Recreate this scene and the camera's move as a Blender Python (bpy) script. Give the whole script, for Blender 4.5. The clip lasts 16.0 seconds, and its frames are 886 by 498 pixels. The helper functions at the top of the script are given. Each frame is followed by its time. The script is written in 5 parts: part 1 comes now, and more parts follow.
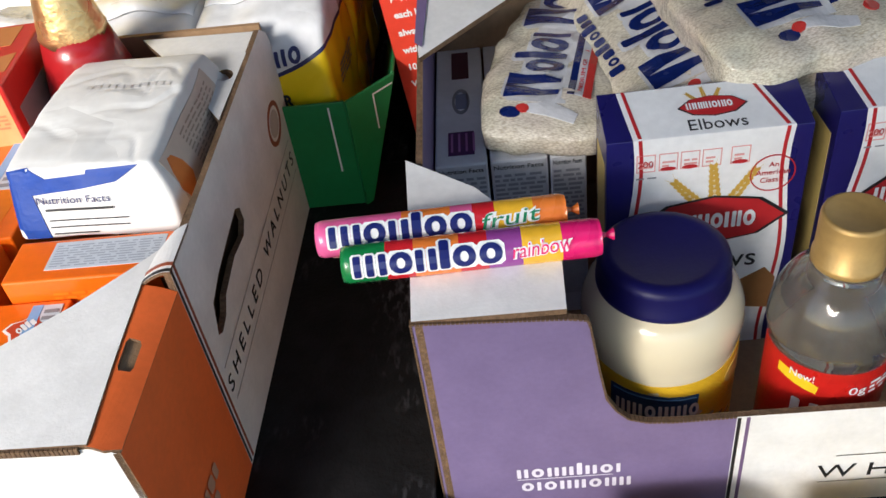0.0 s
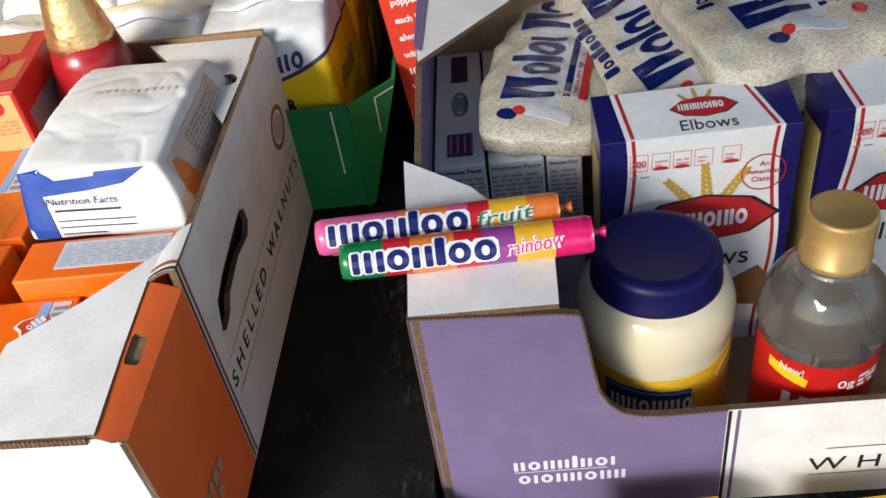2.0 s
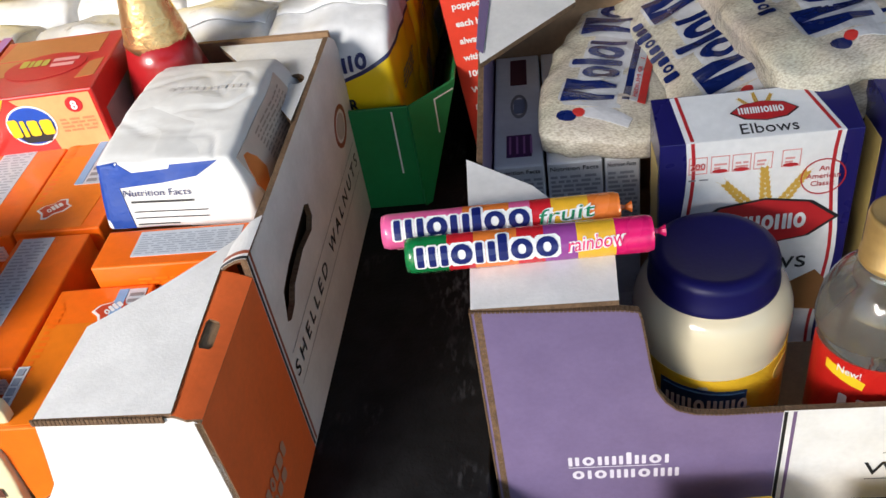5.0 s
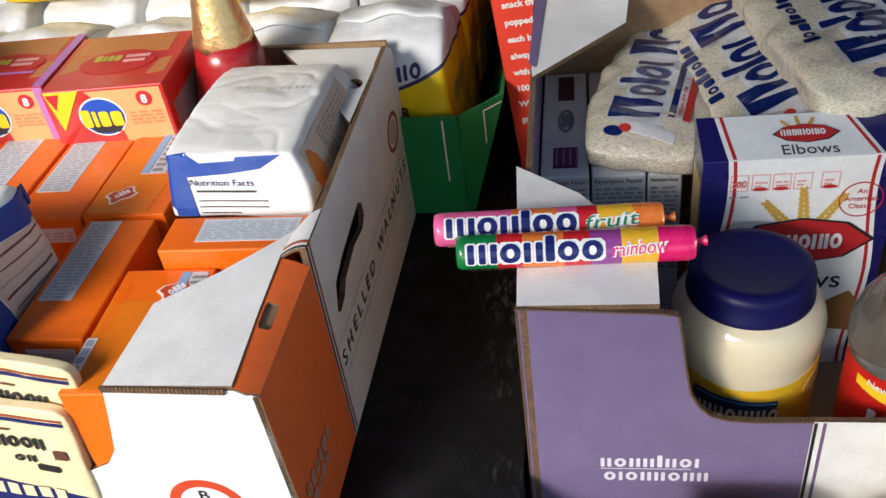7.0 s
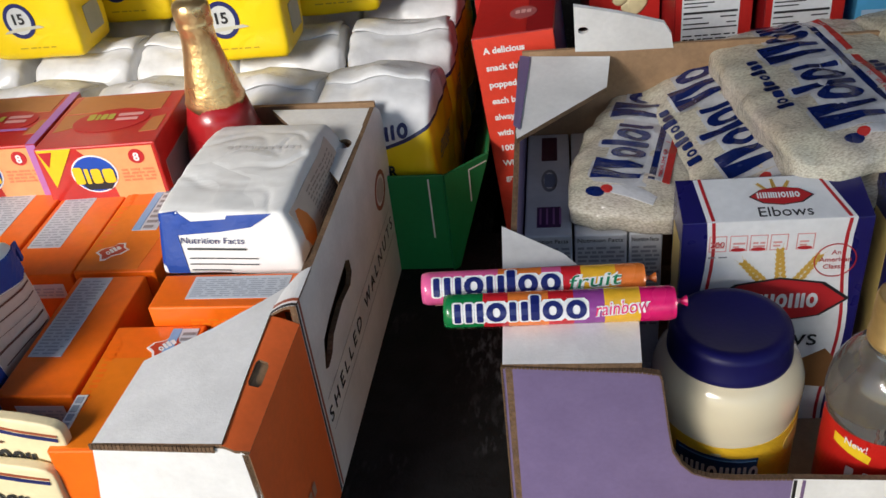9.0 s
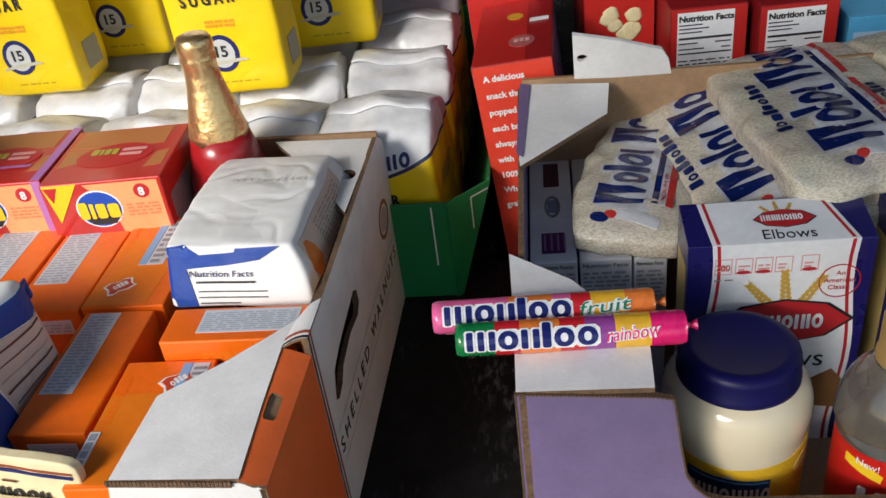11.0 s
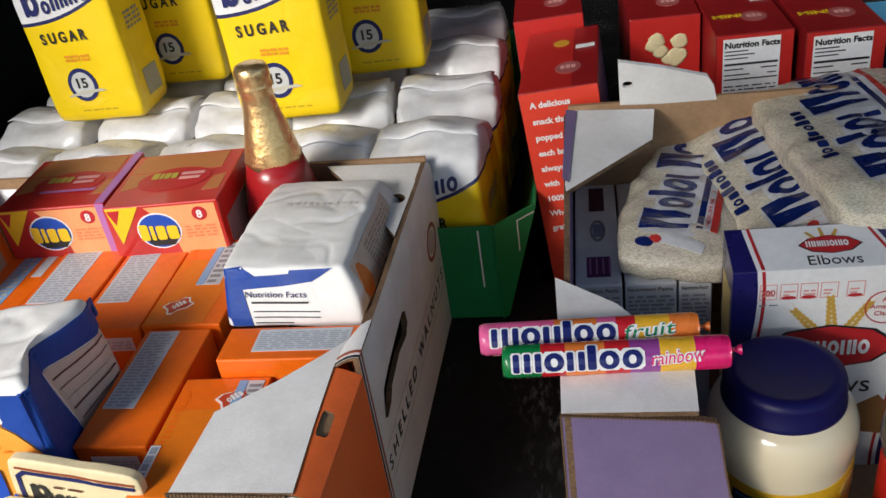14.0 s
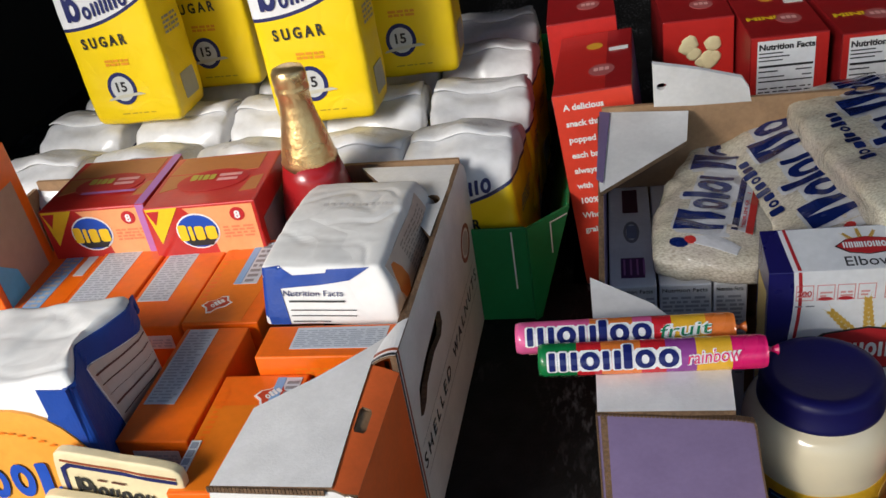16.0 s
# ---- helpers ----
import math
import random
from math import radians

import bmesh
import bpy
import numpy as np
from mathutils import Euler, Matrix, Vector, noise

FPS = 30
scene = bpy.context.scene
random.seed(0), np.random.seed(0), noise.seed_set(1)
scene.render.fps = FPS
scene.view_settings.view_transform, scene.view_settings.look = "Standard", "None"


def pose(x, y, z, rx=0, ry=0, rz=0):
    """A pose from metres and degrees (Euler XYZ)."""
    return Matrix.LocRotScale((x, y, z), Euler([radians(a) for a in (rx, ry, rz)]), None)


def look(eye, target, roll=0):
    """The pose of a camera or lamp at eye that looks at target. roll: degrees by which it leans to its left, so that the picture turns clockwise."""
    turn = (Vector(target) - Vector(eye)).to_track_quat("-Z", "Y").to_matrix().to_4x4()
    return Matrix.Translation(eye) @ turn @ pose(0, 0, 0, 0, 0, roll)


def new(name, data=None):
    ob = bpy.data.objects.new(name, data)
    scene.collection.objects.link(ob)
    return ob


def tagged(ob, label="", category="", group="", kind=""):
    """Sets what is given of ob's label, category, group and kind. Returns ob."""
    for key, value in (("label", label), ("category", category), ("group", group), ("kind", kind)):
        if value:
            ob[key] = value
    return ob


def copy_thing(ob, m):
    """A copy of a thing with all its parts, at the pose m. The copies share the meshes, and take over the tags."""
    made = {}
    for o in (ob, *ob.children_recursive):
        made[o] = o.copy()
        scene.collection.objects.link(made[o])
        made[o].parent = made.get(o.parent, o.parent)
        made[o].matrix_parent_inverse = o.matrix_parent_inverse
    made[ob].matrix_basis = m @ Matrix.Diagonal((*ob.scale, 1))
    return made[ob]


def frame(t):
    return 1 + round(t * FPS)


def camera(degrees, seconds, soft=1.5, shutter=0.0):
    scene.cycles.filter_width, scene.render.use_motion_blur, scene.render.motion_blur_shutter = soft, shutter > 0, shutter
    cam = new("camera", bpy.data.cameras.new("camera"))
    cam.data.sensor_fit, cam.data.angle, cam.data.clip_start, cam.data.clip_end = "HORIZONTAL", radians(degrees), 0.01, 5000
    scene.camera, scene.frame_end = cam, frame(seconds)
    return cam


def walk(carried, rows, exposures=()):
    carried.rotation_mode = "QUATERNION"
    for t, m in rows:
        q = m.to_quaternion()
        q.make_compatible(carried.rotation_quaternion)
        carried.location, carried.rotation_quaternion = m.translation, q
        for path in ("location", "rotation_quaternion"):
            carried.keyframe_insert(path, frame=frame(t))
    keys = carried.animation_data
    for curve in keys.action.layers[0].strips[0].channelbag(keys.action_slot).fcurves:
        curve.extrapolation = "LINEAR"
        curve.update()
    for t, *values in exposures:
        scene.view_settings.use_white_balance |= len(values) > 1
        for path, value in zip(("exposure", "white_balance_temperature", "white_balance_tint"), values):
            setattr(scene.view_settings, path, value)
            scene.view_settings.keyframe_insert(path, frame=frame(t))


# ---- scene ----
cam = camera(52.4, 16.0)
METRES, EYE, TILT, LEAN, TURN = 0.14, 0.46, -41.0, 6.7, 0.0
ROWS = [
    (0.0, 0.0, 0.0, 0.0, 0.0, 0.0, -0.0),
    (0.5, -0.0041, -0.0205, 0.0025, -0.25, 0.23, 0.17),
    (1.0, 0.0477, -0.0454, 0.0191, 0.18, 0.13, 0.28),
    (1.5, 0.0426, -0.0712, -0.0084, 0.11, 0.36, 0.27),
    (2.0, 0.0496, -0.0972, -0.0321, 0.59, 0.37, 0.21),
    (2.5, 0.0395, -0.1128, -0.0421, 0.96, 0.26, 0.08),
    (3.0, 0.0066, -0.12, -0.0652, 1.12, 0.4, -0.05),
    (3.5, -0.009, -0.1283, -0.0718, 1.48, 0.42, -0.16),
    (4.0, -0.0121, -0.1396, -0.0644, 1.98, 0.38, -0.28),
    (6.5, -0.0902, -0.3261, -0.1606, 4.9, 1.78, -3.12),
    (7.0, -0.1109, -0.3759, -0.1841, 4.81, 2.09, -4.01),
    (7.5, -0.1103, -0.4305, -0.1796, 4.48, 3.38, -4.56),
    (8.0, -0.0962, -0.469, -0.168, 4.17, 5.0, -4.71),
    (10.5, -0.2115, -0.4583, -0.1343, 3.01, 5.73, -3.1),
    (11.0, -0.2185, -0.499, -0.1381, 3.07, 6.91, -3.0),
    (11.5, -0.2259, -0.5454, -0.1394, 3.41, 7.62, -3.17),
    (12.0, -0.2344, -0.5715, -0.1414, 3.88, 7.82, -3.34),
    (12.5, -0.2377, -0.582, -0.142, 4.37, 7.77, -3.5),
    (13.0, -0.2374, -0.5948, -0.1403, 4.67, 7.72, -3.59),
    (13.5, -0.2326, -0.6043, -0.1369, 5.18, 7.84, -3.65),
    (14.0, -0.2305, -0.614, -0.1354, 5.77, 7.99, -3.76),
    (14.5, -0.2351, -0.6232, -0.1428, 6.28, 8.21, -3.87),
    (15.0, -0.2458, -0.6326, -0.1556, 6.71, 8.32, -4.0),
    (15.5, -0.261, -0.6418, -0.1706, 7.1, 8.35, -4.1),
    (16.0, -0.2664, -0.6519, -0.175, 7.44, 8.27, -4.17),
]
walk(cam, [(t, pose(0, 0, EYE, TILT, LEAN, TURN) @ pose(METRES * x, METRES * y, METRES * z, 90 + pitch, roll, yaw)) for t, x, y, z, yaw, pitch, roll in ROWS],
     [(0.0, 0.66), (4.0, 0.66), (6.5, 0.56), (7.5, 0.38), (8.2, 0.28), (10.5, 0.25), (11.5, 0.22), (13.5, 0.11), (16.0, 0.09)])

from mathutils.bvhtree import BVHTree

# ---------------------------------------------------------------- light
world = bpy.data.worlds.new("sky")
scene.world = world
world.use_nodes = True
wn = world.node_tree.nodes
sky = wn.new("ShaderNodeTexSky")
sky.sky_type, sky.sun_disc = "NISHITA", False
sky.sun_elevation, sky.sun_rotation = radians(29), radians(217)
sky.air_density, sky.dust_density = 1.0, 0.8
wn["Background"].inputs["Strength"].default_value = 0.145
world.node_tree.links.new(sky.outputs[0], wn["Background"].inputs["Color"])
sun = new("sun", bpy.data.lights.new("sun", "SUN"))
sun.data.energy, sun.data.angle, sun.data.color = 3.75, radians(22), (1.0, 0.96, 0.9)
sun.matrix_world = look((-1.3, -1.7, 1.46), (-0.1, 0.4, 0.1))
scene.view_settings.exposure = 0.0


# ---------------------------------------------------------------- materials
MATS = {}


def mat(name, color, rough=0.6, grain=0.06, size=0.01, bump=0.05, bumpsize=0.002, metal=0.0, coat=0.0, dirt=0.08, trans=0.0, ior=1.45):
    """A surface with tone variation at two scales and a fine relief. Sizes in metres."""
    if name in MATS:
        return MATS[name]
    m = bpy.data.materials.new(name)
    m.use_nodes = True
    n, l = m.node_tree.nodes, m.node_tree.links
    b = n["Principled BSDF"]
    co = n.new("ShaderNodeTexCoord")
    big = n.new("ShaderNodeTexNoise")
    big.inputs["Scale"].default_value, big.inputs["Detail"].default_value = 1 / (size * 6), 3
    fine = n.new("ShaderNodeTexNoise")
    fine.inputs["Scale"].default_value, fine.inputs["Detail"].default_value = 1 / size, 6
    rel = n.new("ShaderNodeTexNoise")
    rel.inputs["Scale"].default_value, rel.inputs["Detail"].default_value = 1 / bumpsize, 4
    for t in (big, fine, rel):
        l.new(co.outputs["Object"], t.inputs["Vector"])

    def tone(src, amount):
        r = n.new("ShaderNodeMapRange")
        r.inputs["From Min"].default_value, r.inputs["From Max"].default_value = 0.3, 0.7
        r.inputs["To Min"].default_value, r.inputs["To Max"].default_value = 1 - amount, 1 + amount * 0.6
        l.new(src.outputs["Fac"], r.inputs["Value"])
        return r
    mul = n.new("ShaderNodeMath")
    mul.operation = "MULTIPLY"
    l.new(tone(big, dirt).outputs[0], mul.inputs[0])
    l.new(tone(fine, grain).outputs[0], mul.inputs[1])
    mix = n.new("ShaderNodeVectorMath")
    mix.operation = "SCALE"
    mix.inputs[0].default_value = color[:3]
    l.new(mul.outputs[0], mix.inputs["Scale"])
    l.new(mix.outputs[0], b.inputs["Base Color"])
    rr = n.new("ShaderNodeMapRange")
    rr.inputs["To Min"].default_value, rr.inputs["To Max"].default_value = max(0.02, rough - (0.02 if trans else 0.12)), min(1, rough + (0.02 if trans else 0.12))
    l.new(big.outputs["Fac"], rr.inputs["Value"])
    l.new(rr.outputs[0], b.inputs["Roughness"])
    b.inputs["Metallic"].default_value = metal
    b.inputs["Coat Weight"].default_value = coat
    b.inputs["Coat Roughness"].default_value = 0.12
    b.inputs["Transmission Weight"].default_value = trans
    b.inputs["IOR"].default_value = ior
    bp = n.new("ShaderNodeBump")
    bp.inputs["Strength"].default_value, bp.inputs["Distance"].default_value = bump, 0.002
    l.new(rel.outputs["Fac"], bp.inputs["Height"])
    l.new(bp.outputs[0], b.inputs["Normal"])
    MATS[name] = m
    return m


def ink(name, color, rough=0.45):
    return mat("ink_" + name, color, rough, grain=0.05, size=0.006, bump=0.02, dirt=0.05)


WHITE_BOARD = mat("white board", (0.76, 0.75, 0.74), 0.55, 0.04, 0.004, 0.08, 0.0015)
KRAFT = mat("kraft board", (0.36, 0.22, 0.12), 0.85, 0.12, 0.004, 0.2, 0.001, dirt=0.15)
PURPLE = mat("purple print", (0.175, 0.13, 0.255), 0.55, 0.05, 0.003, 0.06, 0.001)
EDGE = mat("cut board edge", (0.17, 0.10, 0.055), 0.9, 0.35, 0.0022, 0.5, 0.0015, dirt=0.3)
RUST = mat("rust orange print", (0.86, 0.155, 0.036), 0.5, 0.05, 0.004, 0.06, 0.001)
BLACK_FLOOR = mat("black liner", (0.0085, 0.0085, 0.0095), 0.62, 0.5, 0.02, 0.3, 0.003, dirt=0.4)


def scuffed(m):
    """Pale dusty scuffs in patches over the liner."""
    n, l = m.node_tree.nodes, m.node_tree.links
    b = n["Principled BSDF"]
    co, mp = n.new("ShaderNodeTexCoord"), n.new("ShaderNodeMapping")
    mp.inputs["Scale"].default_value = (1, 0.35, 1)
    mp.inputs["Rotation"].default_value = (0, 0, 0.5)
    l.new(co.outputs["Object"], mp.inputs[0])
    fine, patch = n.new("ShaderNodeTexNoise"), n.new("ShaderNodeTexNoise")
    fine.inputs["Scale"].default_value, fine.inputs["Detail"].default_value = 260, 6
    patch.inputs["Scale"].default_value = 13
    l.new(mp.outputs[0], fine.inputs["Vector"])
    l.new(co.outputs["Object"], patch.inputs["Vector"])
    fac = []
    for t, lo, hi in ((fine, 0.50, 0.68), (patch, 0.46, 0.68)):
        r = n.new("ShaderNodeMapRange")
        r.inputs["From Min"].default_value, r.inputs["From Max"].default_value = lo, hi
        l.new(t.outputs["Fac"], r.inputs["Value"])
        fac.append(r)
    mul = n.new("ShaderNodeMath")
    mul.operation = "MULTIPLY"
    for i in (0, 1):
        l.new(fac[i].outputs[0], mul.inputs[i])
    mx = n.new("ShaderNodeMix")
    mx.data_type = "RGBA"
    mx.inputs[7].default_value = (0.11, 0.11, 0.12, 1)
    l.new([k.from_socket for k in l if k.to_socket == b.inputs["Base Color"]][0], mx.inputs[6])
    l.new(mul.outputs[0], mx.inputs[0])
    l.new(mx.outputs[2], b.inputs["Base Color"])
    b.inputs["Specular IOR Level"].default_value = 0.25


scuffed(BLACK_FLOOR)
DARK = mat("dark trim", (0.012, 0.012, 0.013), 0.8, 0.2, 0.01, 0.3, 0.002)
GREEN = mat("green print", (0.010, 0.20, 0.060), 0.4, 0.06, 0.006, 0.05, 0.002)
ORANGE = mat("orange carton", (0.88, 0.15, 0.006), 0.38, 0.06, 0.006, 0.04, 0.002, coat=0.2)
RED = mat("red carton", (0.50, 0.022, 0.018), 0.35, 0.06, 0.006, 0.04, 0.002, coat=0.2)
DARK_RED = mat("dark red carton", (0.30, 0.012, 0.014), 0.35, 0.08, 0.006, 0.04, 0.002, coat=0.2)
SCARLET = mat("scarlet carton", (0.72, 0.055, 0.028), 0.4, 0.05, 0.006, 0.04, 0.002, coat=0.1)
CARTON = mat("white carton", (0.74, 0.74, 0.76), 0.4, 0.04, 0.005, 0.04, 0.002, coat=0.15)
GREY_CARTON = mat("grey carton", (0.62, 0.61, 0.63), 0.4, 0.06, 0.005, 0.04, 0.002, coat=0.1)
NAVY = ink("navy", (0.012, 0.018, 0.11))
BLUE = ink("blue", (0.012, 0.07, 0.42))
WINE = ink("wine", (0.07, 0.012, 0.03))
INK_BLACK = ink("black", (0.02, 0.02, 0.022))
INK_GREY = ink("grey", (0.25, 0.25, 0.27))
INK_WHITE = ink("white", (0.82, 0.82, 0.82))
INK_RED = ink("red", (0.48, 0.02, 0.025))
YELLOW = ink("yellow", (0.85, 0.56, 0.02))


# ---------------------------------------------------------------- building blocks
FRONT, TOP, SIDE = pose(0, 0, 0, 90, 0, 0), Matrix.Identity(4), pose(0, 0, 0, 90, 0, 90)


def thing(name, m, label, category, group="", kind=""):
    ob = new(name)
    ob.empty_display_size = 0.02
    ob.matrix_world = m
    return tagged(ob, label, category, group, kind)


LOCAL = {}  # the place of each part in its thing


def part(name, bm, materials, parent, label="", m=None, smooth=False):
    me = bpy.data.meshes.new(name)
    bm.normal_update()
    bm.to_mesh(me)
    bm.free()
    for x in materials if isinstance(materials, (list, tuple)) else [materials]:
        me.materials.append(x)
    if smooth:
        for p in me.polygons:
            p.use_smooth = True
    ob = new(name, me)
    while parent and parent.parent and parent.parent.parent:
        parent = parent.parent
    ob.parent = parent
    m = Matrix.Identity(4) if m is None else m
    LOCAL[ob.name] = m
    ob.matrix_basis = LOCAL[parent.name].inverted() @ m if parent and parent.name in LOCAL else m
    return tagged(ob, label)


def at(x=0, y=0, z=0):
    return Matrix.Translation((x, y, z))


def block(sx, sy, sz, bevel=0.0015, base=True, segments=2):
    """A box with rounded edges, standing on z = 0, centred in x and y."""
    bm = bmesh.new()
    bmesh.ops.create_cube(bm, size=1)
    for v in bm.verts:
        v.co = Vector((v.co.x * sx, v.co.y * sy, (v.co.z + (0.5 if base else 0)) * sz))
    if bevel:
        bmesh.ops.bevel(bm, geom=bm.edges[:], offset=bevel, segments=segments, affect="EDGES", profile=0.5)
    return bm


def sheet(outer, thick=0.0003, holes=(), warp=None, cuts=0):
    """A flat plate from an outline in x and y, from z = 0 up to thick. Slots: 0 top, 1 underside, 2 edge."""
    bm = bmesh.new()
    edges = []
    for loop in (outer, *holes):
        vs = [bm.verts.new((p[0], p[1], 0)) for p in loop]
        edges += [bm.edges.new((vs[i], vs[(i + 1) % len(vs)])) for i in range(len(vs))]
    bmesh.ops.triangle_fill(bm, edges=edges, use_beauty=True, normal=(0, 0, 1))
    for f in bm.faces:
        if f.normal.z < 0:
            f.normal_flip()
        f.material_index = 0
    if cuts:
        bmesh.ops.subdivide_edges(bm, edges=bm.edges[:], cuts=cuts, use_grid_fill=True)
    tops = bm.faces[:]
    rim = [e for e in bm.edges if len(e.link_faces) == 1]
    low = {v: bm.verts.new(v.co) for v in bm.verts[:]}
    for v in low:
        v.co.z = thick
    for f in tops:
        g = bm.faces.new([low[v] for v in reversed(f.verts)])
        g.material_index = 1
    for e in rim:
        a, b = e.verts
        f = e.link_faces[0]
        order = [l.vert for l in f.loops]
        if order[(order.index(a) + 1) % len(order)] != b:
            a, b = b, a
        g = bm.faces.new((b, a, low[a], low[b]))
        g.material_index = 2
    if warp:
        for v in bm.verts:
            v.co = warp(v.co)
    return bm


def rect(x0, y0, x1, y1):
    return [(x0, y0), (x1, y0), (x1, y1), (x0, y1)]


def oval(cx, cy, rx, ry, n=20, turn=0.0):
    c, s = math.cos(radians(turn)), math.sin(radians(turn))
    return [(cx + rx * math.cos(a) * c - ry * math.sin(a) * s, cy + rx * math.cos(a) * s + ry * math.sin(a) * c)
            for a in (2 * math.pi * i / n for i in range(n))]


def printed(name, outline, material, parent, m, label="", warp=None, lift=0.0003, holes=(), cuts=0):
    """A patch of print on a face: a film a third of a millimetre thick."""
    return part(name, sheet(outline, lift, holes, warp, cuts), material, parent, label, m)


def words(string, size, material, parent, m, label="", lift=0.0005, align="LEFT", width=None, warp=None, slant=0.0, bold=0.0):
    cu = bpy.data.curves.new("writing", "FONT")
    cu.body, cu.size, cu.align_x, cu.extrude, cu.resolution_u, cu.shear, cu.offset = string, size, align, 0.0001, 3, slant, bold
    ob = bpy.data.objects.new("writing", cu)
    me = bpy.data.meshes.new_from_object(ob)
    bpy.data.objects.remove(ob)
    bm = bmesh.new()
    bm.from_mesh(me)
    bpy.data.meshes.remove(me)
    if width:
        xs = [v.co.x for v in bm.verts]
        k, mid = width / (max(xs) - min(xs)), (min(xs) if align == "LEFT" else 0.0)
        for v in bm.verts:
            v.co.x = (v.co.x - mid) * k
    for v in bm.verts:
        v.co.z += lift
        if warp:
            v.co = warp(v.co)
    return part("writing", bm, material, parent, label, m)


def bars(rows, material, parent, m, warp=None, lift=0.0005, name="small_print"):
    """Lines of unreadable print: bars (x0, y0, x1, y1) joined to one film."""
    bm = bmesh.new()
    for x0, y0, x1, y1 in rows:
        n = max(1, int(abs(x1 - x0) / 0.008)) if warp else 1
        for i in range(n):
            a, b = x0 + (x1 - x0) * i / n, x0 + (x1 - x0) * (i + 1) / n
            bm.faces.new([bm.verts.new(p) for p in ((a, y0, lift), (b, y0, lift), (b, y1, lift), (a, y1, lift))])
    if warp:
        for v in bm.verts:
            v.co = warp(v.co)
    ob = part(name, bm, material, parent, "", m)
    return tagged(ob, kind="stuff") if len(rows) > 1 else ob


def glyphs(code, h, w, x=0.0, y=0.0, gap=0.3):
    """Plain blocks, discs and wedges in the rhythm of a trade mark, as rows for brand(): i stem, t tall stem, o ring, n two stems, m three stems, v wedges, - space."""
    out = []
    wide = {"i": 0.3, "t": 0.4, "o": 0.95, "n": 0.85, "m": 1.35, "v": 1.5, "-": 0.4}
    kind = {"o": 1, "v": "v"}
    stems = {"n": 2, "m": 3}
    for c in code:
        k = stems.get(c, 1)
        if k > 1:
            pitch = w * wide[c] / (k - 0.42)
            out += [(x + pitch * i, y, pitch * 0.58, h, 0) for i in range(k)]
        elif c != "-":
            out.append((x, y, w * wide[c], h * (1.35 if c in "tv" else 1.0), kind.get(c, 0)))
        x += w * (wide[c] + gap)
    return out


def lathe(profile, n=40):
    """A turned body from (radius, height) pairs, from the bottom up."""
    bm = bmesh.new()
    rings = [[bm.verts.new((r * math.cos(2 * math.pi * i / n), r * math.sin(2 * math.pi * i / n), z)) for i in range(n)] for r, z in profile]
    for a, b in zip(rings, rings[1:]):
        for i in range(n):
            bm.faces.new((a[i], a[(i + 1) % n], b[(i + 1) % n], b[i]))
    bm.faces.new(list(reversed(rings[0])))
    bm.faces.new(rings[-1])
    return bm


def rounded(c, e=8.0):
    """Takes a point of the cube's surface to a box with soft corners."""
    r = (abs(c.x) ** e + abs(c.y) ** e + abs(c.z) ** e) ** (-1 / e)
    return c * r


def soft_box(sx, sy, sz, e=8.0, cuts=9, crumple=0.0015, size=0.03, seed=0.0, shape=None, creases=0.0):
    """A stuffed bag: a cube with soft corners, creased all over, standing on z = 0."""
    bm = bmesh.new()
    bmesh.ops.create_cube(bm, size=2)
    bmesh.ops.subdivide_edges(bm, edges=bm.edges[:], cuts=cuts, use_grid_fill=True)
    for v in bm.verts:
        v.co = soft_point(v.co, sx, sy, sz, e, crumple, size, seed, shape, creases)
    return bm


def soft_point(c, sx, sy, sz, e, crumple, size, seed, shape, creases):
    p = rounded(Vector(c), e)
    q = Vector((p.x * sx / 2, p.y * sy / 2, (p.z + 1) * sz / 2))
    if shape:
        q = shape(q, p)
    s = Vector((seed, seed * 0.7, seed * 1.3))
    d = noise.noise(q / size + s) * crumple
    d += (0.5 - abs(noise.noise(q / (size * 1.6) + s * 2))) * creases
    n = Vector((p.x ** 5, p.y ** 5, p.z ** 5))
    if n.length > 1e-6:
        q = q + n.normalized() * d
    return q


def tree_of(bm):
    bm.normal_update()
    return BVHTree.FromBMesh(bm)


def snap(tree, m):
    """Lays a flat print down on a soft body: moves each point along the print's normal until it lies on the surface."""
    inv, way = m.inverted(), (m.to_3x3() @ Vector((0, 0, -1))).normalized()

    def laid(c):
        flat = m @ Vector((c.x, c.y, 0))
        hit, normal, index, far = tree.ray_cast(flat - way * 0.06, way, 0.12)
        return inv @ (hit - way * (c.z + 0.0003)) if hit else Vector((c.x, c.y, c.z - 0.004))
    return laid


